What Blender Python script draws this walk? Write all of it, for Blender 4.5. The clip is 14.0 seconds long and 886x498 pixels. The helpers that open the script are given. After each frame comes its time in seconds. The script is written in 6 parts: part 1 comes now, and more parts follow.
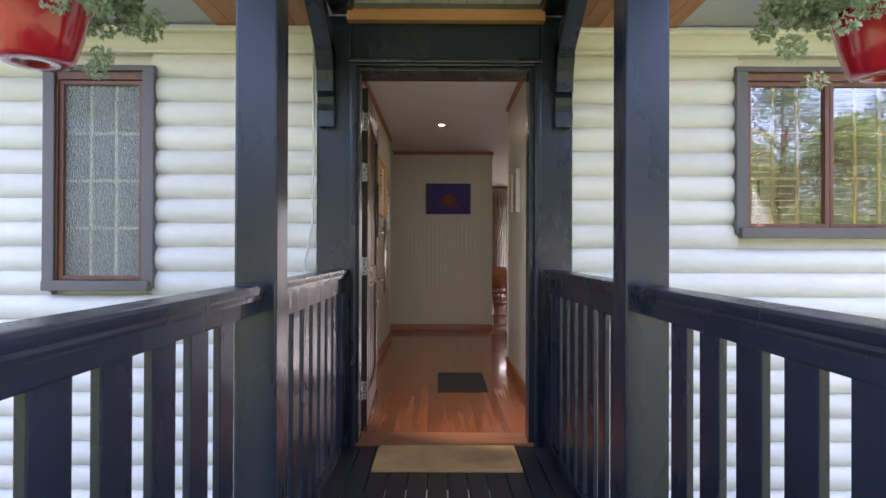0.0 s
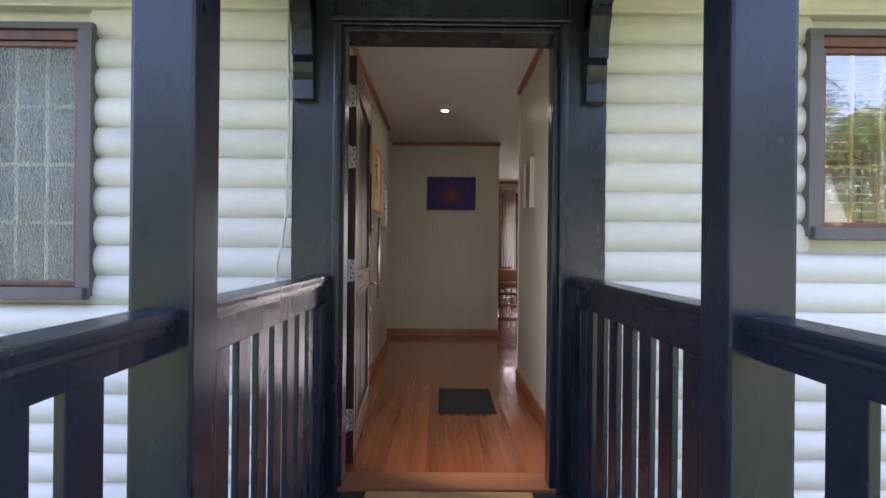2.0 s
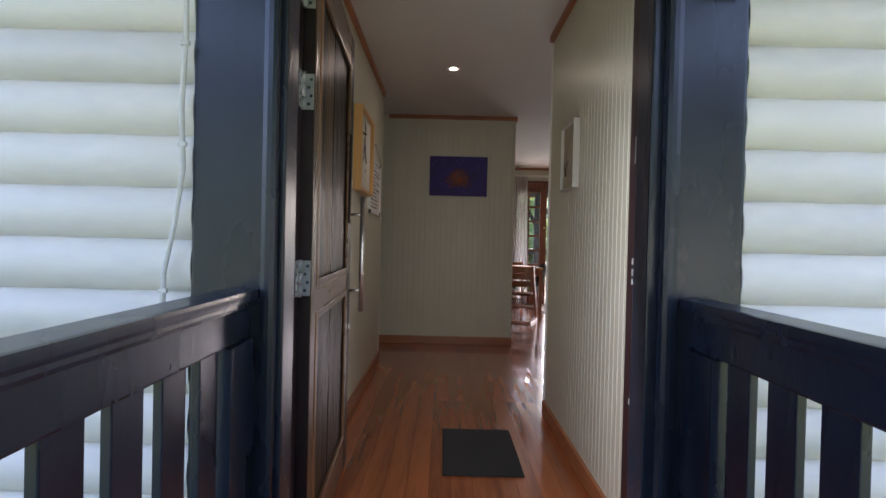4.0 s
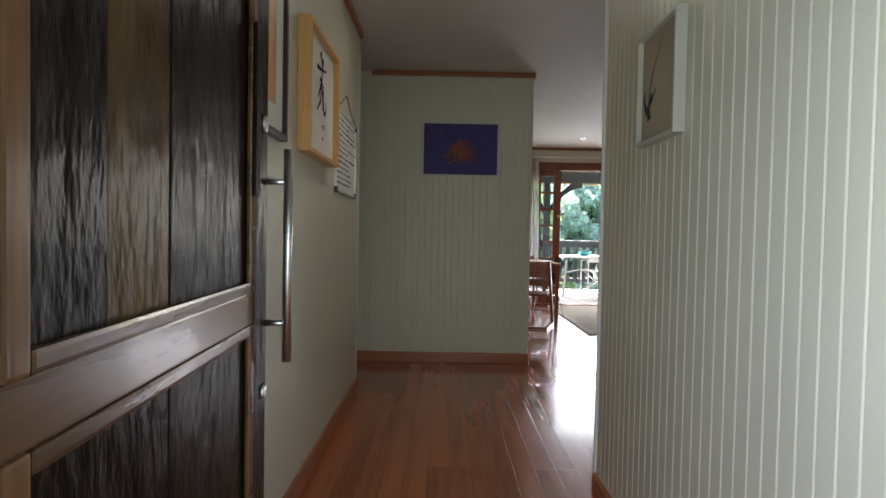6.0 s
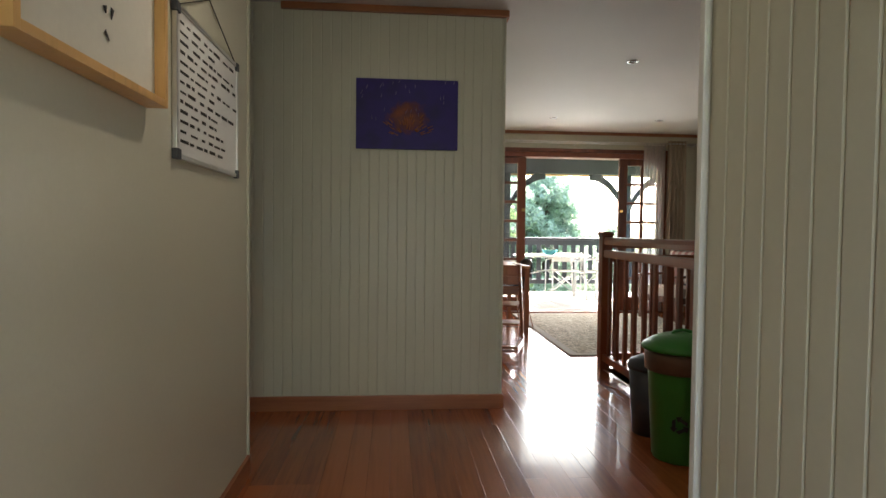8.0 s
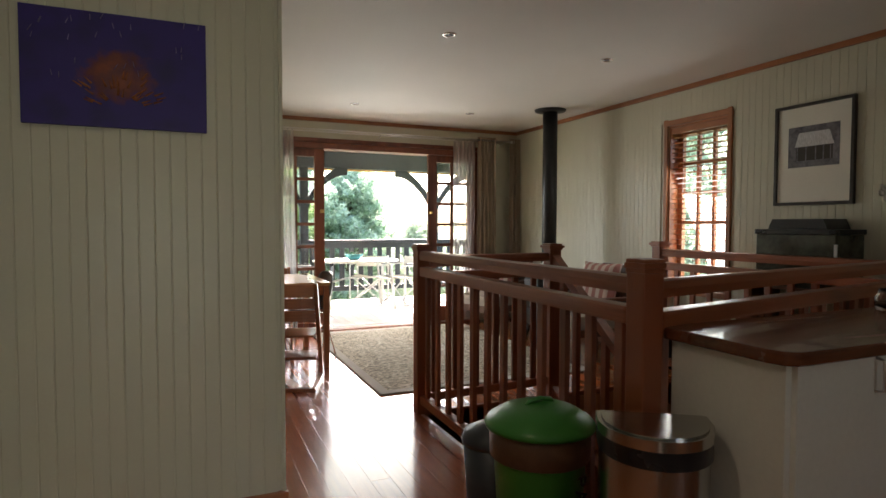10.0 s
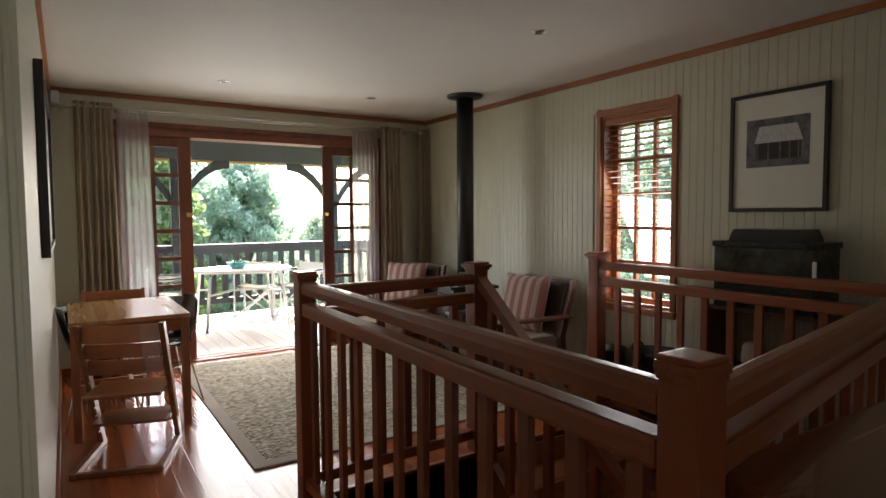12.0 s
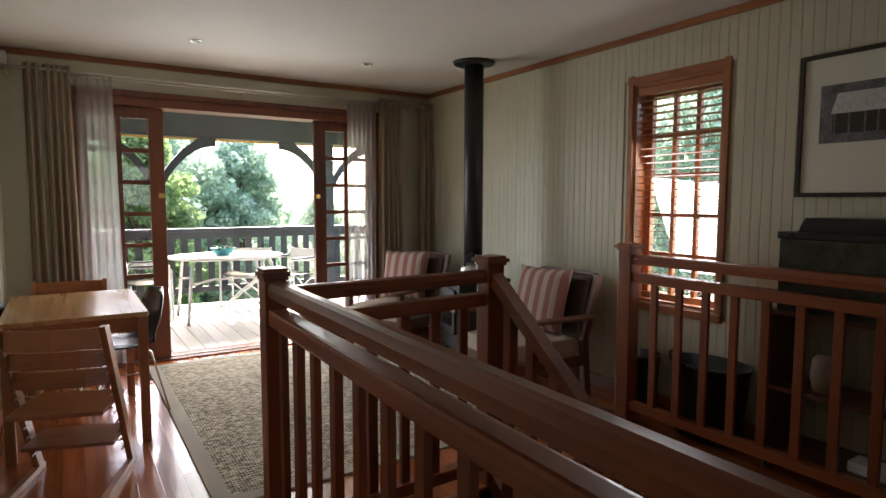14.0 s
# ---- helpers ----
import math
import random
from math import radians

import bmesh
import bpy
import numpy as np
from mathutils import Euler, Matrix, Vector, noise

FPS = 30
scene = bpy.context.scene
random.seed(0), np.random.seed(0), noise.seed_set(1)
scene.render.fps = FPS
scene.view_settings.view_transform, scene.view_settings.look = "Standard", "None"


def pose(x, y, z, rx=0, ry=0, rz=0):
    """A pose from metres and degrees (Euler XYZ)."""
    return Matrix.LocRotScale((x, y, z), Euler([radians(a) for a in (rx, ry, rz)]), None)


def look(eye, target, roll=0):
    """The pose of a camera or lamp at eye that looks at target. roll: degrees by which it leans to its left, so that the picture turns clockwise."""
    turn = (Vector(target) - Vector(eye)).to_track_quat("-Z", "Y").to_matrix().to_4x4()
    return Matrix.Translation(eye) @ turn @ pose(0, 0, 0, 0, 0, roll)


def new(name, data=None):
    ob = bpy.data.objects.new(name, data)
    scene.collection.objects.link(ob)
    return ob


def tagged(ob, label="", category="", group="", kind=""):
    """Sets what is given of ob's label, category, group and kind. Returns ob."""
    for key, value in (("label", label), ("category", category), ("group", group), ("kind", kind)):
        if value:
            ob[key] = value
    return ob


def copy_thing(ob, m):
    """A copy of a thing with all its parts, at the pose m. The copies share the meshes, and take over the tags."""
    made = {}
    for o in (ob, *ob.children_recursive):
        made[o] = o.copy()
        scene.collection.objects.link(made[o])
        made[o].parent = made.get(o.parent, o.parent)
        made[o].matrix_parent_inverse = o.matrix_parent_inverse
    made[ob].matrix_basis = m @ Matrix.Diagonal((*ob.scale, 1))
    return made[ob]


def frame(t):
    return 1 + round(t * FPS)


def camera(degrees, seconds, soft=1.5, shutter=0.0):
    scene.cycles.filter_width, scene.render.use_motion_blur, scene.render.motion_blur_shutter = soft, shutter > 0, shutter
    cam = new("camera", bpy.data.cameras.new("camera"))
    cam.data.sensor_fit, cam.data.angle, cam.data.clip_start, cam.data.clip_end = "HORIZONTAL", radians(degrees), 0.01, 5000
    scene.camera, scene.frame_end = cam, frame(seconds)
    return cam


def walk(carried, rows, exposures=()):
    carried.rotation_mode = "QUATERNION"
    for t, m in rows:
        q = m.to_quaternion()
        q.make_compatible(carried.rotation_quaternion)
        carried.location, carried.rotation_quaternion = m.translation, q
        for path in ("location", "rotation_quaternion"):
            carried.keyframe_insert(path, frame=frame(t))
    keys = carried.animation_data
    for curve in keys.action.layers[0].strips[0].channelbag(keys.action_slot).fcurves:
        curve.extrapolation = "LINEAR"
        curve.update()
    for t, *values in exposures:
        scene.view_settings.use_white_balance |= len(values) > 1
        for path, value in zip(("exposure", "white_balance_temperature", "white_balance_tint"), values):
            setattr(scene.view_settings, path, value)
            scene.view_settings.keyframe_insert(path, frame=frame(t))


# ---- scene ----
cam = camera(74.0, 14.0)
PATH = [
    (0, (0.547, 0.407, 1.088), (0.556, 2.407, 1.099), 0.2),
    (0.5, (0.527, 0.476, 1.095), (0.538, 2.476, 1.104), 0.3),
    (1, (0.519, 0.59, 1.103), (0.529, 2.59, 1.109), 0.4),
    (1.5, (0.535, 0.801, 1.107), (0.543, 2.801, 1.115), 0.5),
    (2, (0.541, 1.026, 1.113), (0.545, 3.026, 1.114), 0.6),
    (2.2, (0.524, 1.127, 1.108), (0.536, 3.127, 1.111), 0.7),
    (4.3, (0.507, 2.379, 1.127), (0.506, 4.379, 1.098), 1.4),
    (4.5, (0.537, 2.503, 1.116), (0.526, 4.503, 1.087), 0.9),
    (5, (0.549, 2.89, 1.105), (0.539, 4.89, 1.07), 0.9),
    (5.5, (0.538, 3.222, 1.114), (0.532, 5.221, 1.064), 1.0),
    (6, (0.519, 3.556, 1.121), (0.52, 5.555, 1.064), 1.1),
    (6.5, (0.54, 3.909, 1.121), (0.558, 5.908, 1.058), 1.0),
    (7, (0.583, 4.249, 1.126), (0.61, 6.248, 1.061), 1.0),
    (7.2, (0.575, 4.404, 1.123), (0.619, 6.402, 1.058), 0.9),
    (9.3, (0.668, 5.638, 1.191), (1.218, 7.56, 1.109), 0.4),
    (9.5, (0.725, 5.745, 1.214), (1.354, 7.641, 1.128), 0.3),
    (10, (0.884, 6.011, 1.249), (1.684, 7.842, 1.168), 0.1),
    (10.5, (0.984, 6.233, 1.285), (1.912, 8.002, 1.2), -0.1),
    (11, (1.091, 6.486, 1.334), (2.123, 8.197, 1.243), -0.3),
    (11.5, (1.235, 6.696, 1.369), (2.303, 8.384, 1.269), -0.4),
    (12, (1.342, 6.89, 1.388), (2.423, 8.569, 1.274), -0.4),
    (12.5, (1.43, 7.07, 1.376), (2.514, 8.746, 1.259), -0.3),
    (13, (1.531, 7.216, 1.397), (2.604, 8.899, 1.259), -0.1),
    (13.5, (1.588, 7.342, 1.376), (2.666, 9.02, 1.233), -0.0),
    (14, (1.664, 7.434, 1.378), (2.738, 9.113, 1.212), 0.1),
]
EXPOSURES = [(0, 3.34, 6750, 32), (1.0, 3.28, 6700, 32), (2.0, 3.26, 6550, 29), (4.5, 3.2, 6300, 23), (5.0, 3.2, 5700, 15), (5.5, 3.33, 6050, 17), (6.0, 3.52, 6000, 15), (6.5, 3.75, 6150, 13), (7.0, 3.76, 6250, 12), (9.5, 3.7, 6800, 14), (11, 3.48, 6700, 14), (14, 3.37, 6550, 15)]
walk(cam, [(t, look(eye, target, roll)) for t, eye, target, roll in PATH], EXPOSURES)

# ---- world and lights ----
world = bpy.data.worlds.new("sky")
scene.world = world
world.use_nodes = True
sky = world.node_tree.nodes.new("ShaderNodeTexSky")
sky.sky_type, sky.sun_disc = "NISHITA", False
sky.sun_elevation, sky.sun_rotation = radians(43), radians(25)
sky.air_density, sky.dust_density, sky.ozone_density = 0.75, 3.5, 0.8
world.node_tree.links.new(sky.outputs[0], world.node_tree.nodes["Background"].inputs[0])
world.node_tree.nodes["Background"].inputs[1].default_value = 0.15
sun = new("sun", bpy.data.lights.new("sun", "SUN"))
sun.data.energy, sun.data.angle, sun.data.color = 2.4, radians(0.6), (1.0, 0.95, 0.86)
sun.matrix_world = look((0, 0, 30), (-30 * math.sin(radians(25)) * 1.07, -30 * math.cos(radians(25)) * 1.07, 0))


def window_light(name, at, towards, width, height, watts):
    """Sky light that enters at an opening."""
    lamp = new(name, bpy.data.lights.new(name, "AREA"))
    lamp.data.shape, lamp.data.size, lamp.data.size_y, lamp.data.energy = "RECTANGLE", width, height, watts
    lamp.data.color = (0.93, 1.0, 0.98)
    lamp.matrix_world = look(at, towards)
    return lamp


window_light("sky_light_terrace", (3.03, 12.93, 1.12), (2.5, 10.3, -0.1), 1.3, 1.95, 2.6)
window_light("sky_light_side", (5.14, 9.84, 1.4), (3.0, 9.95, 0.3), 0.55, 1.2, 1.1)
window_light("sky_light_front_door", (0.68, 3.975, 0.90), (1.35, 5.3, 0.45), 0.66, 1.5, 0.85)
window_light("sky_light_front_window", (2.77, 3.975, 1.66), (1.6, 7, 1.1), 0.95, 0.85, 0.42)


# ---- materials ----
def nodes_of(name):
    m = bpy.data.materials.new(name)
    m.use_nodes = True
    t = m.node_tree
    return m, t, t.nodes["Principled BSDF"]


def mat(name, colour, rough=0.6, metal=0.0, vary=0.12, scale=3.0, fine=60.0, bump=0.15, stretch=(1, 1, 1), spread=0.0, coat=0.0, dark=None, streak=0.0):
    """A painted or natural surface: broad and fine variation, a little relief, and a shift from piece to piece."""
    m, t, b = nodes_of(name)
    n, l = t.nodes, t.links
    co = n.new("ShaderNodeTexCoord")
    mp = n.new("ShaderNodeMapping")
    mp.inputs["Scale"].default_value = stretch
    l.new(co.outputs["Object"], mp.inputs[0])
    info = n.new("ShaderNodeObjectInfo")
    add = n.new("ShaderNodeVectorMath")
    add.operation = "ADD"
    sc = n.new("ShaderNodeVectorMath")
    sc.operation = "SCALE"
    cmb = n.new("ShaderNodeCombineXYZ")
    for k in range(3):
        l.new(info.outputs["Random"], cmb.inputs[k])
    l.new(cmb.outputs[0], sc.inputs[0])
    sc.inputs["Scale"].default_value = 37.0
    l.new(mp.outputs[0], add.inputs[0])
    l.new(sc.outputs[0], add.inputs[1])
    big = n.new("ShaderNodeTexNoise")
    big.inputs["Scale"].default_value, big.inputs["Detail"].default_value = scale, 5
    small = n.new("ShaderNodeTexNoise")
    small.inputs["Scale"].default_value, small.inputs["Detail"].default_value = fine, 3
    l.new(add.outputs[0], big.inputs[0])
    l.new(add.outputs[0], small.inputs[0])
    mixf = n.new("ShaderNodeMath")
    mixf.operation = "MULTIPLY_ADD"
    l.new(small.outputs[0], mixf.inputs[0])
    mixf.inputs[1].default_value = 0.45
    l.new(big.outputs[0], mixf.inputs[2])
    rnd = n.new("ShaderNodeMath")
    rnd.operation = "MULTIPLY_ADD"
    l.new(info.outputs["Random"], rnd.inputs[0])
    rnd.inputs[1].default_value = spread
    l.new(mixf.outputs[0], rnd.inputs[2])
    ramp = n.new("ShaderNodeValToRGB")
    lo = dark if dark else tuple(c * (1 - 2 * vary) for c in colour)
    hi = tuple(min(1, c * (1 + vary)) for c in colour)
    ramp.color_ramp.elements[0].position, ramp.color_ramp.elements[0].color = 0.40, (*lo, 1)
    ramp.color_ramp.elements[1].position, ramp.color_ramp.elements[1].color = 0.95 + spread, (*hi, 1)
    l.new(rnd.outputs[0], ramp.inputs[0])
    l.new(ramp.outputs[0], b.inputs["Base Color"])
    rr = n.new("ShaderNodeMapRange")
    rr.inputs["To Min"].default_value, rr.inputs["To Max"].default_value = max(0.03, rough - 0.1), min(1, rough + 0.12)
    l.new(big.outputs[0], rr.inputs[0])
    l.new(rr.outputs[0], b.inputs["Roughness"])
    b.inputs["Metallic"].default_value = metal
    b.inputs["Coat Weight"].default_value = coat
    if bump:
        bp = n.new("ShaderNodeBump")
        bp.inputs["Strength"].default_value, bp.inputs["Distance"].default_value = bump, 0.004 if bump < 1 else 0.013
        l.new(mixf.outputs[0], bp.inputs["Height"])
        l.new(bp.outputs[0], b.inputs["Normal"])
    return m


def wood(name, dark, light, rough=0.4, grain=(1, 1, 0.06), scale=14.0, spread=0.35, coat=0.0, knots=0.0):
    """Timber with a long grain; grain names the stretch, small along the fibres."""
    return mat(name, light, rough, 0, 0.2, scale, scale * 7, 0.18, grain, spread, coat, dark)


M = {
    "log": mat("log_paint", (0.77, 0.74, 0.665), 0.5, vary=0.07, scale=2, fine=30, bump=0.14, stretch=(0.4, 1, 1), spread=0.16),
    "blue": mat("dark_blue_paint", (0.0112, 0.0160, 0.0275), 0.26, vary=0.15, scale=4, fine=50, bump=0.25, stretch=(1, 1, 0.3), spread=0.15),
    "deck": mat("dark_deck_paint", (0.013, 0.015, 0.02), 0.42, vary=0.25, scale=5, fine=60, bump=0.3, stretch=(1, 0.15, 1), spread=0.3),
    "window_grey": mat("grey_brown_paint", (0.13, 0.115, 0.11), 0.45, vary=0.1, bump=0.1),
    "window_wood": wood("window_timber", (0.065, 0.019, 0.010), (0.19, 0.058, 0.027), 0.4),
    "sash_dark": wood("dark_window_timber", (0.05, 0.018, 0.010), (0.17, 0.062, 0.032), 0.4),
    "soffit": wood("eaves_timber", (0.13, 0.045, 0.02), (0.34, 0.14, 0.06), 0.5, (1, 0.06, 1), 12),
    "soffit_x": wood("eaves_beam", (0.2, 0.07, 0.03), (0.42, 0.19, 0.08), 0.5, (0.06, 1, 1), 12),
    "porch_white": mat("porch_ceiling_paint", (0.62, 0.68, 0.62), 0.5, vary=0.05, spread=0.05),
    "eave_grey": mat("eave_grey_paint", (0.42, 0.44, 0.5), 0.5, vary=0.08),
    "cream": mat("cream_wall_paint", (0.61, 0.585, 0.46), 0.36, vary=0.03, scale=1.5, fine=80, bump=0.06, spread=0.04),
    "ceiling": mat("ceiling_paint", (0.74, 0.72, 0.68), 0.7, vary=0.03, scale=1.2, fine=120, bump=0.05),
    "white": mat("white_paint", (0.78, 0.77, 0.72), 0.45, vary=0.04, bump=0.05),
    "trim": wood("trim_timber", (0.16, 0.055, 0.02), (0.36, 0.135, 0.05), 0.38, (0.1, 0.1, 0.1), 10),
    "trim_x": wood("trim_timber_x", (0.15, 0.05, 0.02), (0.34, 0.125, 0.05), 0.38, (0.06, 1, 1), 12),
    "floor": wood("floor_timber", (0.12, 0.026, 0.008), (0.34, 0.094, 0.027), 0.19, (1, 0.05, 1), 9, 0.25, 0.35),
    "rail_x": wood("rail_timber_x", (0.095, 0.020, 0.008), (0.24, 0.066, 0.023), 0.33, (0.05, 1, 1), 12, 0.3, 0.2),
    "rail_z": wood("rail_timber_z", (0.085, 0.018, 0.007), (0.215, 0.056, 0.020), 0.35, (1, 1, 0.05), 12, 0.35, 0.2),
    "door_frame": wood("door_timber", (0.025, 0.011, 0.004), (0.11, 0.05, 0.018), 0.3, (1, 1, 0.06), 13, 0.3, 0.0),
    "door_panel": mat("door_panel_timber", (0.016, 0.009, 0.005), 0.31, 0, 0.2, 9, 24, 1.0, (1, 1, 0.4), 0.1, 0.0, (0.003, 0.002, 0.002)),
    "door_panel_pale": mat("door_panel_sapwood", (0.10, 0.055, 0.016), 0.31, 0, 0.2, 9, 24, 1.0, (1, 1, 0.4), 0.1, 0.0, (0.012, 0.006, 0.003)),
    "door_rail": wood("door_rail_timber", (0.03, 0.012, 0.0045), (0.13, 0.06, 0.021), 0.28, (1, 0.06, 1), 13, 0.2, 0.1),
    "door_moulding": wood("door_moulding_timber", (0.07, 0.03, 0.010), (0.22, 0.10, 0.034), 0.3, (1, 1, 0.06), 13, 0.2, 0.1),
    "hinge_steel": mat("dull_hinge_steel", (0.42, 0.43, 0.41), 0.5, 0.6, vary=0.08, bump=0.03),
    "jamb": mat("burgundy_paint", (0.017, 0.0055, 0.007), 0.4, vary=0.15, bump=0.1),
    "steel": mat("brushed_steel", (0.78, 0.77, 0.75), 0.34, 1.0, vary=0.06, stretch=(1, 1, 0.1)),
    "bin_steel": mat("polished_steel", (0.5, 0.49, 0.47), 0.2, 1.0, vary=0.05, stretch=(1, 1, 0.05), bump=0.02),
    "chrome": mat("chrome", (0.75, 0.75, 0.74), 0.12, 1.0, vary=0.03, bump=0.0),
    "black": mat("black_metal", (0.014, 0.014, 0.014), 0.45, vary=0.2, bump=0.1),
    "black_shell": mat("black_plastic", (0.015, 0.016, 0.018), 0.28, vary=0.1, bump=0.05),
    "brass": mat("brass", (0.75, 0.5, 0.18), 0.25, 1.0, vary=0.05),
    "coir": mat("coir", (0.58, 0.33, 0.12), 0.95, vary=0.18, scale=6, fine=300, bump=0.9),
    "black_mat": mat("black_mat_pile", (0.014, 0.013, 0.013), 0.95, vary=0.3, fine=300, bump=0.6),
    "rug": None,
    "rug_edge": mat("rug_binding", (0.36, 0.32, 0.26), 0.9, vary=0.08, fine=200, bump=0.4),
    "red_pot": mat("red_glaze", (0.45, 0.012, 0.02), 0.15, vary=0.12, scale=2, bump=0.05, coat=0.5),
    "beech": wood("beech", (0.18, 0.058, 0.022), (0.34, 0.13, 0.05), 0.33, (0.06, 1, 1), 11, 0.15, 0.1),
    "beech_z": wood("beech_z", (0.18, 0.058, 0.022), (0.34, 0.13, 0.05), 0.33, (1, 1, 0.06), 11, 0.15, 0.1),
    "table": wood("table_veneer", (0.33, 0.15, 0.055), (0.50, 0.28, 0.12), 0.27, (1, 0.06, 1), 9, 0.1, 0.2),
    "counter": wood("counter_timber", (0.055, 0.014, 0.006), (0.15, 0.042, 0.016), 0.25, (0.05, 1, 1), 9, 0.2, 0.3),
    "curtain": mat("linen_curtain", (0.36, 0.285, 0.205), 0.9, vary=0.06, scale=6, fine=400, bump=0.3),
    "green": mat("green_plastic", (0.035, 0.20, 0.03), 0.33, vary=0.08, bump=0.08),
    "dark_grey": mat("dark_grey_plastic", (0.05, 0.055, 0.065), 0.45, vary=0.1, bump=0.08),
    "bag": mat("brown_bag", (0.13, 0.07, 0.04), 0.4, vary=0.2, fine=40, bump=0.4),
    "print_blue": None,
    "leather": mat("dark_upholstery", (0.06, 0.03, 0.02), 0.45, vary=0.2, bump=0.2),
    "chair_wood": wood("armchair_timber", (0.04, 0.014, 0.007), (0.11, 0.042, 0.02), 0.35),
    "seat_beige": mat("beige_upholstery", (0.45, 0.36, 0.29), 0.9, vary=0.08, fine=250, bump=0.4),
    "terrace": mat("terrace_boards", (0.66, 0.62, 0.56), 0.55, vary=0.12, scale=5, fine=40, bump=0.2, stretch=(1, 0.1, 1), spread=0.3),
    "rail_dark": mat("terrace_rail_paint", (0.022, 0.027, 0.032), 0.4, vary=0.2, bump=0.15, stretch=(1, 1, 0.3), spread=0.2),
    "outdoor_white": mat("outdoor_white_plastic", (0.8, 0.8, 0.78), 0.35, vary=0.03, bump=0.02),
    "alu": mat("aluminium_tube", (0.62, 0.62, 0.6), 0.32, 0.85, vary=0.05, bump=0.02),
    "teal": mat("teal_ceramic", (0.12, 0.5, 0.48), 0.25, vary=0.08),
    "canvas": mat("white_canvas", (0.74, 0.72, 0.66), 0.85, vary=0.05, fine=200, bump=0.2),
    "paper": mat("paper", (0.80, 0.77, 0.68), 0.8, vary=0.03, bump=0.02),
    # Darker copy of the paper; the hall wall's shade is in its colour.
    "paper_shaded": mat("shaded_paper", (0.40, 0.34, 0.24), 0.8, vary=0.06, bump=0.02),
    "ink": mat("ink", (0.03, 0.028, 0.026), 0.8, vary=0.2, bump=0.0),
    "frame_black": wood("black_frame", (0.008, 0.006, 0.005), (0.03, 0.02, 0.015), 0.35),
    "frame_gold": wood("honey_frame", (0.38, 0.19, 0.06), (0.62, 0.36, 0.13), 0.35),
    "frame_white": mat("pale_frame", (0.5, 0.48, 0.42), 0.4, vary=0.05),
    "grass": mat("lawn", (0.078, 0.105, 0.038), 0.9, vary=0.3, scale=0.6, fine=30, bump=0.8),
    "leaf": mat("foliage", (0.075, 0.14, 0.035), 0.55, vary=0.3, scale=1.0, fine=9, bump=0.0, spread=0.5),
    "leaf_dark": mat("foliage_dark", (0.035, 0.085, 0.035), 0.55, vary=0.3, scale=1.0, fine=9, bump=0.0, spread=0.5),
    "leaf_grey": mat("silver_foliage", (0.16, 0.21, 0.10), 0.6, vary=0.25, scale=8, fine=40, bump=0.0, spread=0.4),
    "bark": mat("bark", (0.10, 0.075, 0.05), 0.9, vary=0.3, scale=4, fine=30, bump=0.8, stretch=(1, 1, 0.2)),
    "roof": mat("roof_sheet", (0.12, 0.13, 0.14), 0.5, vary=0.1),
    "concrete": mat("concrete", (0.3, 0.29, 0.27), 0.85, vary=0.15, scale=2, bump=0.3),
    "stair_wood": wood("stair_timber", (0.16, 0.05, 0.02), (0.36, 0.14, 0.055), 0.3, (0.06, 1, 1), 11, 0.3, 0.2),
    "cream_bar": mat("cream_bar_paint", (0.74, 0.68, 0.46), 0.5, vary=0.06),
    "cable": mat("cable_sheath", (0.62, 0.61, 0.55), 0.5, vary=0.05),
    "aqua": mat("aquarium_water", (0.055, 0.06, 0.045), 0.07, vary=0.4, scale=9, fine=30, bump=0.0),
    "skirting": wood("skirting_timber", (0.14, 0.045, 0.018), (0.32, 0.115, 0.045), 0.35, (0.06, 0.06, 1), 10),
}


def glass_mat(name, tint=(1, 1, 1), rough=0.0, bump=0.0, scale=60, clear=1.0):
    m, t, b = nodes_of(name)
    b.inputs["Base Color"].default_value = (*tint, 1)
    b.inputs["Roughness"].default_value, b.inputs["IOR"].default_value = rough, 1.45
    b.inputs["Transmission Weight"].default_value = clear
    if bump:
        no = t.nodes.new("ShaderNodeTexNoise")
        no.inputs["Scale"].default_value, no.inputs["Detail"].default_value = scale, 1.5
        bp = t.nodes.new("ShaderNodeBump")
        bp.inputs["Strength"].default_value, bp.inputs["Distance"].default_value = bump, 0.012
        t.links.new(no.outputs[0], bp.inputs["Height"])
        t.links.new(bp.outputs[0], b.inputs["Normal"])
    return m


for key in ("door_panel", "door_panel_pale"):
    M[key].node_tree.nodes["Principled BSDF"].inputs["Specular IOR Level"].default_value = 0.10
M["glass"] = glass_mat("clear_glass")
M["pattern_glass"] = glass_mat("pebbled_glass", (0.88, 0.93, 0.82), 0.04, 0.9, 48, 0.9)
M["pattern_glass"].node_tree.nodes["Principled BSDF"].inputs["IOR"].default_value = 1.6
M["front_glass"] = glass_mat("coated_glass")
M["front_glass"].node_tree.nodes["Principled BSDF"].inputs["IOR"].default_value = 2.1


def emitter(name, colour, strength):
    m, t, b = nodes_of(name)
    b.inputs["Emission Color"].default_value, b.inputs["Emission Strength"].default_value = (*colour, 1), strength
    return m


M["bulb"] = emitter("lit_bulb", (1.0, 0.9, 0.72), 30)


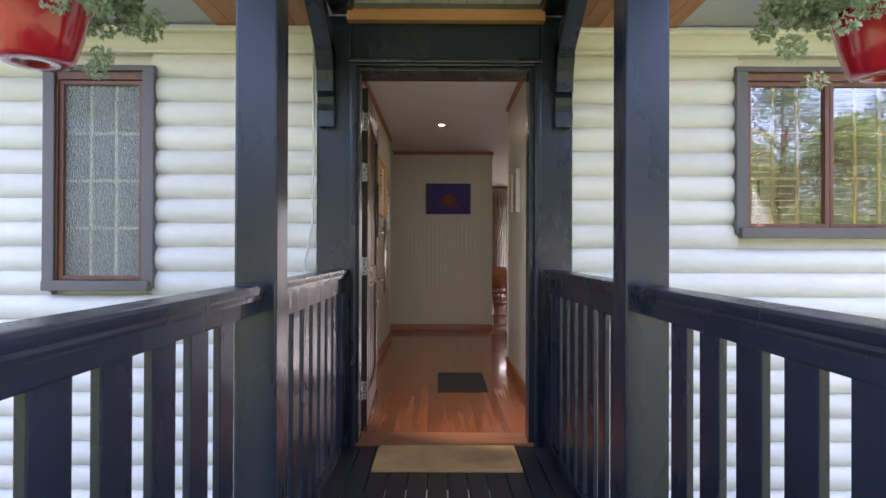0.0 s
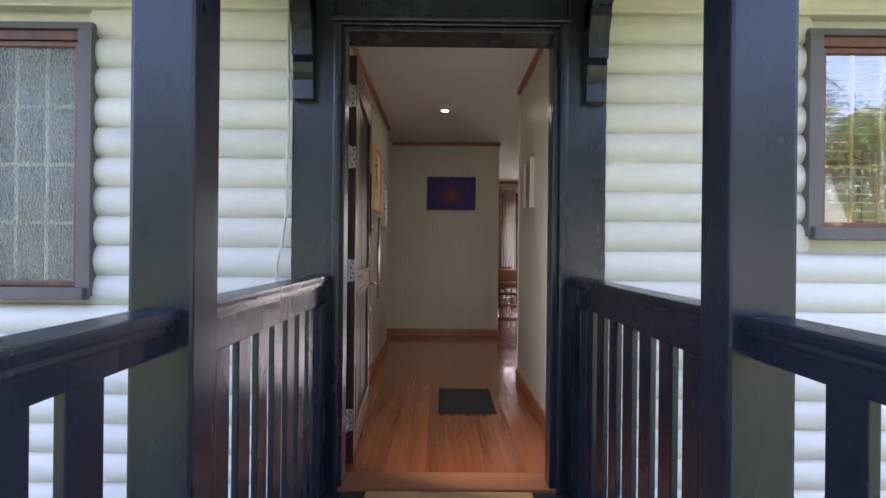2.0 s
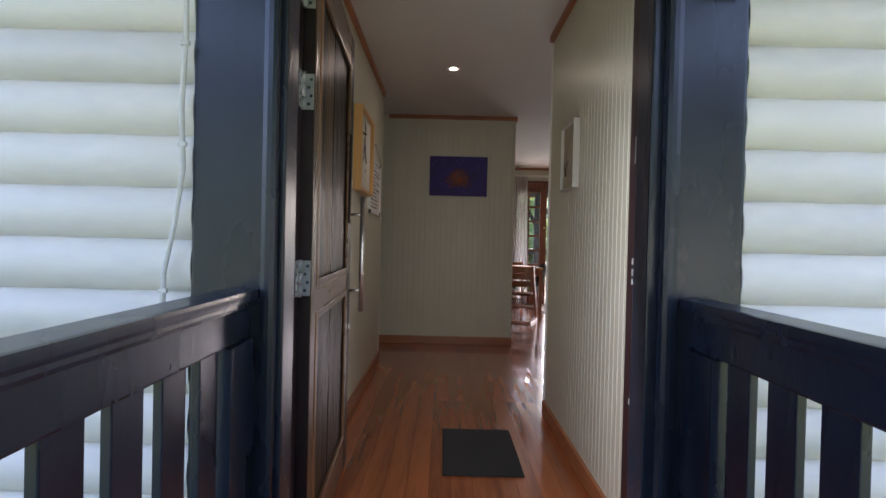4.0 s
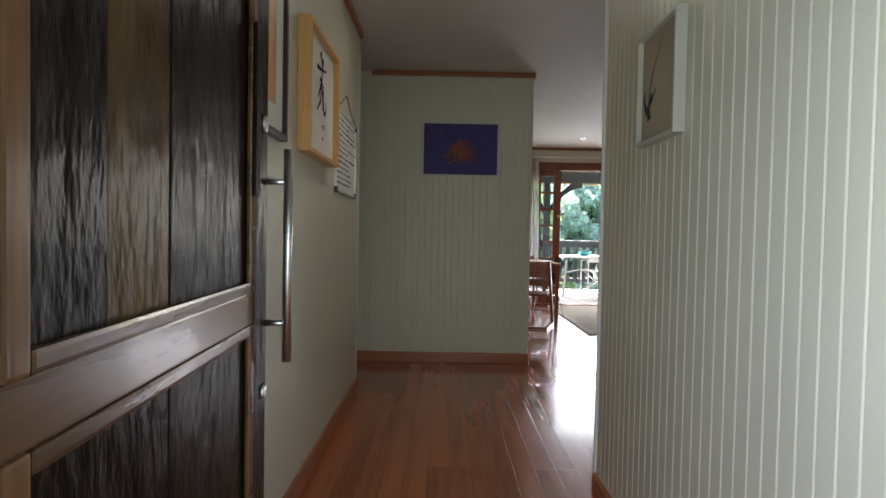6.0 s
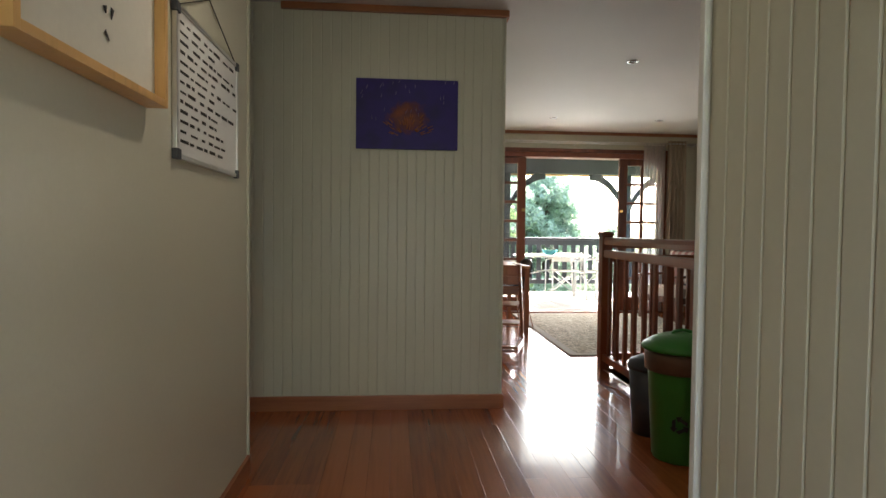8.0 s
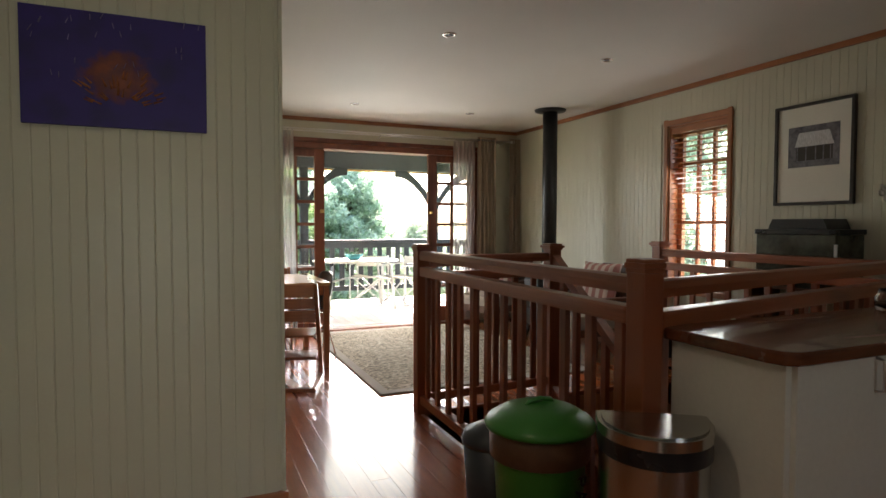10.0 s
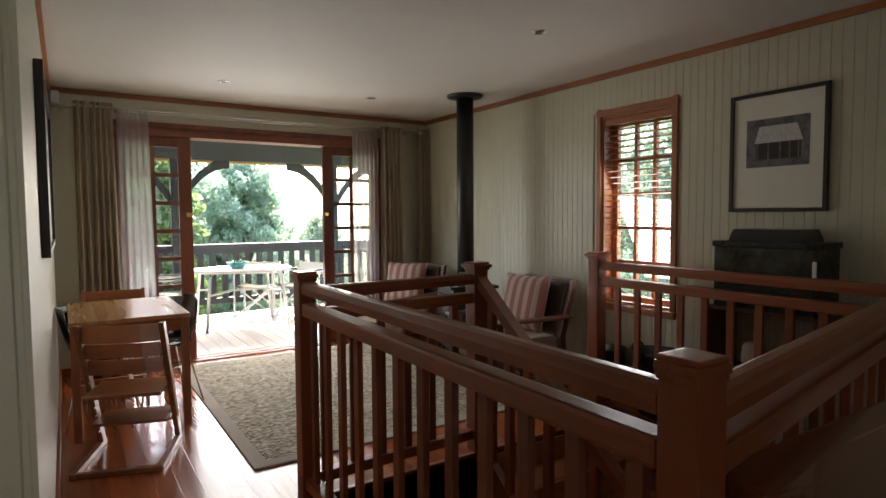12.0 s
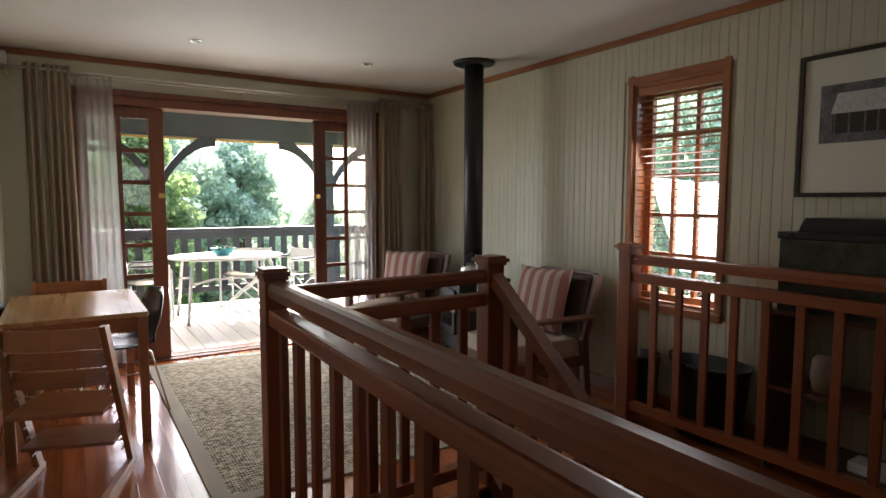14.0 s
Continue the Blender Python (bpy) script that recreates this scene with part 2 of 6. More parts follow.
def sheer_mat():
    m, t, b = nodes_of("sheer_voile")
    out = t.nodes["Material Output"]
    tr, tl, mix = t.nodes.new("ShaderNodeBsdfTransparent"), t.nodes.new("ShaderNodeBsdfTranslucent"), t.nodes.new("ShaderNodeMixShader")
    di, mix2 = t.nodes.new("ShaderNodeBsdfDiffuse"), t.nodes.new("ShaderNodeMixShader")
    for nd in (tl, di):
        nd.inputs[0].default_value = (0.96, 0.96, 0.96, 1)
    mix2.inputs[0].default_value = 0.2
    t.links.new(tl.outputs[0], mix2.inputs[1])
    t.links.new(di.outputs[0], mix2.inputs[2])
    wv = t.nodes.new("ShaderNodeTexNoise")
    wv.inputs["Scale"].default_value = 25
    mr = t.nodes.new("ShaderNodeMapRange")
    mr.inputs["To Min"].default_value, mr.inputs["To Max"].default_value = 0.40, 0.62
    t.links.new(wv.outputs[0], mr.inputs[0])
    t.links.new(mr.outputs[0], mix.inputs[0])
    t.links.new(tr.outputs[0], mix.inputs[1])
    t.links.new(mix2.outputs[0], mix.inputs[2])
    t.links.new(mix.outputs[0], out.inputs[0])
    return m


M["sheer"] = sheer_mat()


def rug_mat():
    """Coarse woven sisal: two crossed waves of yarn and flecks."""
    m, t, b = nodes_of("sisal_weave")
    n, l = t.nodes, t.links
    co = n.new("ShaderNodeTexCoord")
    hs = []
    for axis, sc in (("X", 40), ("Y", 26)):
        w = n.new("ShaderNodeTexWave")
        w.bands_direction = axis
        w.inputs["Scale"].default_value, w.inputs["Distortion"].default_value, w.inputs["Detail"].default_value = sc / 2, 2.5, 2
        l.new(co.outputs["Object"], w.inputs[0])
        hs.append(w)
    mul = n.new("ShaderNodeMath")
    mul.operation = "MULTIPLY"
    l.new(hs[0].outputs["Fac"], mul.inputs[0])
    l.new(hs[1].outputs["Fac"], mul.inputs[1])
    no = n.new("ShaderNodeTexNoise")
    no.inputs["Scale"].default_value, no.inputs["Detail"].default_value = 52, 6
    mp = n.new("ShaderNodeMapping")
    mp.inputs["Scale"].default_value = (0.7, 1.6, 1)
    l.new(co.outputs["Object"], mp.inputs[0])
    l.new(mp.outputs[0], no.inputs[0])
    ad = n.new("ShaderNodeMath")
    ad.operation = "MULTIPLY_ADD"
    l.new(mul.outputs[0], ad.inputs[0])
    ad.inputs[1].default_value = 0.22
    l.new(no.outputs[0], ad.inputs[2])
    ramp = n.new("ShaderNodeValToRGB")
    ramp.color_ramp.elements[0].position, ramp.color_ramp.elements[0].color = 0.44, (0.075, 0.056, 0.034, 1)
    ramp.color_ramp.elements[1].position, ramp.color_ramp.elements[1].color = 0.72, (0.60, 0.52, 0.385, 1)
    l.new(ad.outputs[0], ramp.inputs[0])
    l.new(ramp.outputs[0], b.inputs["Base Color"])
    b.inputs["Roughness"].default_value = 0.95
    bp = n.new("ShaderNodeBump")
    bp.inputs["Strength"].default_value, bp.inputs["Distance"].default_value = 0.8, 0.006
    l.new(ad.outputs[0], bp.inputs["Height"])
    l.new(bp.outputs[0], b.inputs["Normal"])
    return m


M["rug"] = rug_mat()


# ---- mesh helpers ----
def add_box(bm, x0, x1, y0, y1, z0, z1, bevel=0.0, m=None):
    """Adds a box, with its edges eased by bevel, to bm."""
    b = bmesh.new()
    bmesh.ops.create_cube(b, size=1, matrix=Matrix.Translation(((x0 + x1) / 2, (y0 + y1) / 2, (z0 + z1) / 2)) @ Matrix.Diagonal((x1 - x0, y1 - y0, z1 - z0, 1)))
    if bevel:
        bmesh.ops.bevel(b, geom=b.edges[:], offset=min(bevel, 0.49 * min(x1 - x0, y1 - y0, z1 - z0)), segments=2, profile=0.7, affect="EDGES")
    if m:
        b.transform(m)
    join(bm, b)
    return bm


def join(bm, b):
    me = bpy.data.meshes.new("tmp")
    b.to_mesh(me)
    b.free()
    bm.from_mesh(me)
    bpy.data.meshes.remove(me)


def box(*a, bevel=0.0, m=None):
    return add_box(bmesh.new(), *a, bevel=bevel, m=m)


def boxes(*rows, bevel=0.0):
    bm = bmesh.new()
    for r in rows:
        add_box(bm, *r, bevel=bevel)
    return bm


def tube(points, radius, sides=10, closed=False):
    """A round bar along points."""
    bm = bmesh.new()
    pts = [Vector(p) for p in points]
    rings = []
    up = Vector((0.31, 0.17, 0.93))
    for i, p in enumerate(pts):
        a, c = pts[max(i - 1, 0)], pts[min(i + 1, len(pts) - 1)]
        if closed:
            a, c = pts[i - 1], pts[(i + 1) % len(pts)]
        d = (c - a).normalized()
        u = d.cross(up).normalized()
        v = d.cross(u)
        r = radius[i] if isinstance(radius, (list, tuple)) else radius
        rings.append([bm.verts.new(p + r * (math.cos(2 * math.pi * k / sides) * u + math.sin(2 * math.pi * k / sides) * v)) for k in range(sides)])
    for i in range(len(rings) - (0 if closed else 1)):
        a, b = rings[i], rings[(i + 1) % len(rings)]
        for k in range(sides):
            bm.faces.new((a[k], a[(k + 1) % sides], b[(k + 1) % sides], b[k])).smooth = True
    if not closed:
        bm.faces.new(rings[0][::-1])
        bm.faces.new(rings[-1])
    bmesh.ops.recalc_face_normals(bm, faces=bm.faces[:])
    return bm


def lathe(profile, sides=32, m=None):
    """Turns (radius, z) pairs round the z axis."""
    bm = bmesh.new()
    rings = [[bm.verts.new((r * math.cos(2 * math.pi * k / sides), r * math.sin(2 * math.pi * k / sides), z)) for k in range(sides)] for r, z in profile]
    for a, b in zip(rings, rings[1:]):
        for k in range(sides):
            bm.faces.new((a[k], a[(k + 1) % sides], b[(k + 1) % sides], b[k])).smooth = True
    bm.faces.new(rings[0][::-1])
    bm.faces.new(rings[-1])
    bmesh.ops.remove_doubles(bm, verts=bm.verts[:], dist=1e-5)
    bmesh.ops.recalc_face_normals(bm, faces=bm.faces[:])
    if m:
        bm.transform(m)
    return bm


def prism(outline, a, b, axis="z"):
    """Pushes a flat outline of (u, v) pairs from a to b along an axis."""
    place = {"z": lambda u, v, w: (u, v, w), "y": lambda u, v, w: (u, w, v), "x": lambda u, v, w: (w, u, v)}[axis]
    bm = bmesh.new()
    lo = [bm.verts.new(place(u, v, a)) for u, v in outline]
    hi = [bm.verts.new(place(u, v, b)) for u, v in outline]
    k = len(outline)
    for i in range(k):
        bm.faces.new((lo[i], lo[(i + 1) % k], hi[(i + 1) % k], hi[i]))
    bm.faces.new(lo[::-1])
    bm.faces.new(hi)
    bmesh.ops.recalc_face_normals(bm, faces=bm.faces[:])
    return bm


def mesh_of(bm, name, material):
    me = bpy.data.meshes.new(name)
    bm.to_mesh(me)
    bm.free()
    me.materials.append(M[material])
    return me


def part(name, bm, material, parent, label=""):
    ob = new(name, mesh_of(bm, name, material))
    ob.parent = parent
    if label:
        ob["label"] = label
    return ob


def thing(name, label, category, at=(0, 0, 0), turn=0, group="", kind=""):
    ob = new(name)
    ob.matrix_basis = pose(*at, 0, 0, turn)
    return tagged(ob, label, category, group, kind)


def solid(name, bm, material, label="", category="", kind="", group=""):
    return tagged(new(name, mesh_of(bm, name, material)), label, category, group, kind)


def structure(name, bm, material, label, category):
    return solid(name, bm, material, label, category, "structure")


shared = {}


def piece(name, key, make, material, parent, m):
    """One of many alike pieces, on shared mesh data."""
    if (key, material) not in shared:
        shared[(key, material)] = mesh_of(make(), name, material)
    ob = new(name, shared[(key, material)])
    ob.parent = parent
    ob.matrix_basis = m
    return ob


# ---- the house: setting ----
FRONT, INNER = 3.785, 3.955          # outer and inner face of the front wall
HALL_L, HALL_R = -0.088, 1.212       # hall walls
HALL_END_L, HALL_END_R = 7.66, 6.085
ART_Y, LIV_L, LIV_R, BACK = 8.61, 1.252, 4.965, 12.88
TOP = 2.487
WEST = -3.2
WELL = (2.31, 4.43, 7.565, 9.62)    # stair well

ground = bmesh.new()
GX, GY = 60, 80
grid = []
for i in range(GX + 1):
    row = []
    for j in range(GY + 1):
        u, v = i / GX * 2 - 1, j / GY * 2 - 1
        x, y = 300 * u * abs(u) ** 1.2, 5 + 300 * v * abs(v) ** 1.2
        t = min(max((y - 4.5) / 6.0, 0), 1)
        z = -0.75 - 2.3 * t * t * (3 - 2 * t)
        if y < -2:
            z += min((-2 - y) * 0.16, 4.0)
        if y > 20:
            z -= min((y - 20) * 0.10, 5.0)
        z += 0.12 * noise.noise((x * 0.15, y * 0.15, 0))
        row.append(ground.verts.new((x, y, z)))
    grid.append(row)
for i in range(GX):
    for j in range(GY):
        ground.faces.new((grid[i][j], grid[i + 1][j], grid[i + 1][j + 1], grid[i][j + 1])).smooth = True
structure("ground", ground, "grass", "green lawn sloping away around the house", "ground")


def pane_wall(name, boxes_list, material, label, bevel=0.0):
    return structure(name, boxes(*boxes_list, bevel=bevel), material, label, "wall")


Y0, Y1 = FRONT + 0.035, INNER
WL = (-1.648, -1.115, 0.90, 2.10)      # left window opening
WR = (2.266, 3.27, 1.21, 2.11)        # right window opening
wall_front = pane_wall("wall_front", [
    (WEST, WL[0], Y0, Y1, -3.2, 2.7), (WL[0], WL[1], Y0, Y1, -3.2, WL[2]), (WL[0], WL[1], Y0, Y1, WL[3], 2.7),
    (WL[1], 0.06, Y0, Y1, -3.2, 2.7), (0.06, 1.09, Y0, Y1, -3.2, -0.05), (0.06, 1.09, Y0, Y1, 2.14, 2.7),
    (1.09, WR[0], Y0, Y1, -3.2, 2.7), (WR[0], WR[1], Y0, Y1, -3.2, WR[2]), (WR[0], WR[1], Y0, Y1, WR[3], 2.7), (WR[1], LIV_R + 0.2, Y0, Y1, -3.2, 2.7)],
    "log", "white painted half-log timber front wall")
wall_west = pane_wall("wall_west", [(WEST - 0.2, WEST, Y0, BACK + 0.2, -3.2, 2.7)], "cream", "cream painted outer side wall")
wall_hall_left = pane_wall("wall_hall_left", [(HALL_L - 0.10, HALL_L, INNER, HALL_END_L, 0, TOP)], "cream", "cream beadboard hall wall")
wall_hall_right = pane_wall("wall_hall_right", [(HALL_R, HALL_R + 0.10, INNER, HALL_END_R, 0, TOP)], "cream", "cream beadboard hall partition")
wall_art = pane_wall("wall_art", [(WEST, LIV_L, ART_Y, ART_Y + 0.1, 0, TOP)], "cream", "cream beadboard wall facing the front door")
wall_living_left = pane_wall("wall_living_left", [(LIV_L - 0.1, LIV_L, ART_Y + 0.1, BACK, 0, TOP)], "cream", "cream beadboard side wall of the living room")
WW = (9.51, 10.165, 0.69, 2.155)       # side window opening
wall_right = pane_wall("wall_right", [
    (LIV_R, LIV_R + 0.2, INNER, WW[0], -3.2, 2.7), (LIV_R, LIV_R + 0.2, WW[0], WW[1], -3.2, WW[2]), (LIV_R, LIV_R + 0.2, WW[0], WW[1], WW[3], 2.7),
    (LIV_R, LIV_R + 0.2, WW[1], BACK + 0.2, -3.2, 2.7)], "cream", "cream beadboard long wall of the living room")
DO = (1.655, 4.42, 2.205)              # terrace door opening
wall_back = pane_wall("wall_back", [
    (WEST, DO[0], BACK, BACK + 0.2, -3.2, 2.7), (DO[0], DO[1], BACK, BACK + 0.2, -3.2, -0.05), (DO[0], DO[1], BACK, BACK + 0.2, DO[2], 2.7),
    (DO[1], LIV_R, BACK, BACK + 0.2, -3.2, 2.7)], "cream", "cream painted wall with the terrace doors")
structure("ceiling", boxes((WEST, LIV_R, INNER, BACK, TOP, TOP + 0.12)), "ceiling", "plain off-white painted ceiling", "ceiling")
structure("roof", prism([(FRONT - 0.65, 2.72), (8.4, 4.6), (BACK + 3.3, 2.72), (BACK + 3.3, 2.62), (FRONT - 0.65, 2.62)], WEST - 0.6, LIV_R + 0.8, "x"), "roof", "dark sheet roof with low eaves", "roof")

# floor: sub-floor with the stair well cut out, then the boards
w = WELL
structure("subfloor", boxes((WEST, w[0], FRONT + 0.05, BACK + 0.15, -0.25, -0.02), (w[1], LIV_R, FRONT + 0.05, BACK + 0.15, -0.25, -0.02),
                            (w[0], w[1], FRONT + 0.05, w[2], -0.25, -0.02), (w[0], w[1], w[3], BACK + 0.15, -0.25, -0.02)), "stair_wood", "timber floor structure under the boards", "floor")
structure("lower_floor", boxes((WEST, LIV_R, INNER, BACK, -2.85, -2.7)), "concrete", "pale floor of the level below the stairs", "floor")
floor = thing("floor", "glossy reddish-brown timber floorboards", "floor", kind="structure")

# skirting and crown trim
def strip(name, rows, material, label, bevel=0.006):
    return structure(name, boxes(*rows, bevel=bevel), material, label, "trim")


SK, CR = 0.09, 0.042
strip("baseboard_1", [(HALL_L - 0.0, HALL_L + 0.026, INNER + 0.02, HALL_END_L, 0.0, SK)], "skirting", "reddish timber skirting board")
strip("baseboard_2", [(HALL_R - 0.026, HALL_R, INNER + 0.02, HALL_END_R, 0.0, SK)], "skirting", "reddish timber skirting board")
strip("baseboard_3", [(WEST, LIV_L + 0.026, ART_Y - 0.028, ART_Y, 0.0, SK)], "skirting", "reddish timber skirting board")
strip("baseboard_4", [(LIV_L, LIV_L + 0.026, ART_Y + 0.01, BACK, 0.0, SK)], "skirting", "reddish timber skirting board")
strip("baseboard_5", [(LIV_R - 0.026, LIV_R, INNER, BACK, 0.0, SK)], "skirting", "reddish timber skirting board")
strip("baseboard_6", [(LIV_L, DO[0] - 0.08, BACK - 0.026, BACK, 0.0, SK), (DO[1] + 0.08, LIV_R, BACK - 0.026, BACK, 0, SK)], "skirting", "reddish timber skirting board")
strip("trim_1", [(HALL_L, HALL_L + 0.035, INNER, HALL_END_L, TOP - CR, TOP)], "trim", "reddish timber ceiling trim")
strip("trim_2", [(HALL_R - 0.035, HALL_R, INNER, HALL_END_R, TOP - CR, TOP)], "trim", "reddish timber ceiling trim")
strip("trim_3", [(HALL_L - 0.02, LIV_L + 0.03, ART_Y - 0.035, ART_Y, TOP - CR, TOP)], "trim", "reddish timber ceiling trim")
strip("trim_4", [(LIV_L, LIV_L + 0.035, ART_Y + 0.005, BACK, TOP - CR, TOP)], "trim", "reddish timber ceiling trim")
strip("trim_5", [(LIV_R - 0.035, LIV_R, INNER, BACK, TOP - CR, TOP)], "trim", "reddish timber ceiling trim")
strip("trim_6", [(LIV_L + 0.036, LIV_R - 0.036, BACK - 0.035, BACK, TOP - CR, TOP)], "trim", "reddish timber ceiling trim")

# corner posts at the wall ends
strip("corner_trim_1", [(HALL_L - 0.11, HALL_L + 0.016, HALL_END_L, HALL_END_L + 0.018, 0, TOP)], "cream", "cream painted end board of the hall wall", 0.004)
strip("corner_trim_2", [(HALL_R - 0.016, HALL_R + 0.116, HALL_END_R, HALL_END_R + 0.02, 0, TOP)], "white", "cream painted end board of the partition", 0.004)
strip("corner_trim_3", [(LIV_L, LIV_L + 0.016, ART_Y - 0.015, ART_Y + 0.06, SK, TOP - CR)], "cream", "cream painted corner board", 0.004)


# ---- door casing at the porch ----
casing = thing("front_door_casing", "dark blue painted timber front door surround", "door frame", kind="structure")
part("pilaster", box(-0.156, 0.035, 3.745, 3.80, -0.05, 2.43, bevel=0.008), "blue", casing)
part("pilaster", box(1.115, 1.296, 3.745, 3.80, -0.05, 2.43, bevel=0.008), "blue", casing)
part("jamb", box(0.036, 0.084, 3.765, 3.882, -0.02, 2.15, bevel=0.006), "blue", casing)
part("jamb", box(1.052, 1.11, 3.765, 3.882, -0.02, 2.15, bevel=0.006), "blue", casing)
part("bead", box(0.03, 0.07, 3.725, 3.764, -0.02, 2.16, bevel=0.014), "blue", casing)
part("bead", box(1.08, 1.12, 3.725, 3.764, -0.02, 2.16, bevel=0.014), "blue", casing)
part("head", box(0.085, 1.051, 3.765, 3.945, 2.125, 2.15, bevel=0.006), "blue", casing)
part("head_board", box(0.036, 1.114, 3.755, 3.80, 2.152, 2.43, bevel=0.008), "blue", casing)
part("head_bead", box(0.02, 1.13, 3.722, 3.754, 2.16, 2.19, bevel=0.010), "blue", casing)
part("inner_jamb", box(0.0, 0.062, 3.883, 4.02, 0, 2.124, bevel=0.004), "jamb", casing, "burgundy painted door jamb")
part("inner_jamb", box(1.075, 1.165, 3.883, 4.01, 0, 2.124, bevel=0.004), "jamb", casing, "burgundy painted door jamb")
part("inner_head", box(0.0, 1.165, 3.946, 3.985, 2.128, 2.155, bevel=0.004), "jamb", casing)
part("sill", box(0.03, 1.12, 3.757, 3.96, -0.03, 0.002, bevel=0.006), "trim_x", casing, "worn timber door sill")


# ---- entrance porch ----
RAILZ = 0.99
POST_L, POST_R, POST_Y = (-0.074, 0.054), (1.106, 1.240), (2.18, 2.31)
deck = thing("porch_deck", "dark painted timber deck boards with gaps", "deck", kind="structure")
n_boards = 14
for i in range(n_boards):
    x = -0.09 + i * 0.097
    piece("deck_board", "deckboard", lambda: box(0, 0.089, -1.6, 3.75, -0.045, -0.012, bevel=0.004), "deck", deck, pose(x, 0, 0))
part("joist", boxes((-0.15, 1.25, -1.6, -1.5, -0.2, -0.046), (-0.15, 1.25, 1.0, 1.1, -0.2, -0.046), (-0.15, 1.25, 3.6, 3.7, -0.2, -0.046)), "deck", deck)


def porch_railing(x_in, side, label):
    """A run of rail from the wall past the post to beyond the walk's start; side is -1 to the left, 1 to the right."""
    rl = thing("porch_railing", label, "railing")
    xo = lambda a, b: (min(x_in + side * a, x_in + side * b), max(x_in + side * a, x_in + side * b))
    for y0, y1 in ((-1.6, POST_Y[0] + 0.004), (POST_Y[1] - 0.004, 3.745)):
        part("top_rail", boxes((*xo(-0.012, 0.075), y0, y1, RAILZ - 0.027, RAILZ), (*xo(-0.004, 0.067), y0, y1, RAILZ - 0.045, RAILZ - 0.0265), bevel=0.009), "blue", rl)
        part("rail_board", box(*xo(0.012, 0.05), y0, y1, RAILZ - (0.088 if y0 < 0 else 0.128), RAILZ - 0.046, bevel=0.005), "blue", rl)
        part("bottom_rail", box(*xo(0.0, 0.06), y0, y1, 0.0, 0.05, bevel=0.005), "blue", rl)
    part("end_post", box(*xo(0.0, 0.055), 3.575, 3.744, 0.051, RAILZ - 0.129, bevel=0.004), "blue", rl)
    y = POST_Y[0] - 0.30
    mesh_key = "porch_baluster"
    while y > -1.5:
        piece("baluster", mesh_key, lambda: box(-0.0095, 0.0095, 0, 0.097, 0.05, RAILZ - 0.086, bevel=0.003), "blue", rl, pose(x_in + side * 0.029, y, 0))
        y -= 0.172
    y = 2.443
    while y < 3.56:
        piece("baluster", mesh_key, lambda: box(-0.0095, 0.0095, 0, 0.097, 0.05, RAILZ - 0.086, bevel=0.003), "blue", rl, pose(x_in + side * 0.029, y, 0))
        y += 0.1665
    return rl


porch_railing(0.018, -1, "dark blue painted timber porch railing with flat balusters")
porch_railing(1.145, 1, "dark blue painted timber porch railing with flat balusters")
for x0, x1 in (POST_L, POST_R):
    solid("porch_post", box(x0, x1, *POST_Y, -0.9, 2.52, bevel=0.008), "blue", "square dark blue painted porch post", "post", group="porch posts")


# ---- porch roof, eaves, brackets ----
porch_ceiling = structure("porch_ceiling", boxes(*[(0.07 + i * 0.1035, 0.07 + (i + 1) * 0.1035 - 0.004, -0.2, 3.68, 2.475, 2.495) for i in range(10)], bevel=0.003), "porch_white", "pale green-white boarded porch ceiling", "ceiling")
structure("porch_roof_deck", boxes((-0.55, 1.75, -0.3, 3.8, 2.545, 2.60)), "roof", "dark sheet roof over the porch", "roof")
structure("porch_end_beam", box(0.02, 1.13, 3.68, 3.744, 2.385, 2.447, bevel=0.006), "soffit_x", "varnished timber beam over the front door", "trim")
for x0, x1 in ((-0.07, 0.05), (1.11, 1.236)):
    structure("porch_beam", box(x0, x1, -0.2, 3.74, 2.435, 2.54, bevel=0.006), "blue", "dark blue painted porch roof beam", "beam")
for i, (x0, x1) in enumerate(((-0.72, -0.085), (1.25, 1.885))):
    ev = thing("porch_eave", "varnished reddish-brown boarded porch eave", "eaves", kind="structure")
    for k in range(7):
        xa = x0 + k * (x1 - x0) / 7
        piece("eave_board", "eave_board", lambda: box(0, 0.0885, 2.32, 3.72, 0, 0.02, bevel=0.004), "soffit", ev, pose(xa, 0, 2.362))
structure("house_eave", boxes((WEST - 0.4, -0.725, 3.0, 3.74, 2.375, 2.41), (1.89, LIV_R + 0.6, 3.0, 3.74, 2.375, 2.41)), "eave_grey", "grey painted underside of the house eaves", "eaves")
structure("eave_moulding_1", boxes((WEST, -0.16, 3.715, FRONT + 0.03, 2.33, 2.36), (WEST, -0.16, 3.735, FRONT + 0.03, 2.215, 2.235), bevel=0.012), "log", "white painted frieze board under the eaves", "trim")
structure("eave_moulding_2", boxes((1.30, LIV_R + 0.2, 3.715, FRONT + 0.03, 2.33, 2.36), (1.30, LIV_R + 0.2, 3.735, FRONT + 0.03, 2.215, 2.235), bevel=0.012), "log", "white painted frieze board under the eaves", "trim")

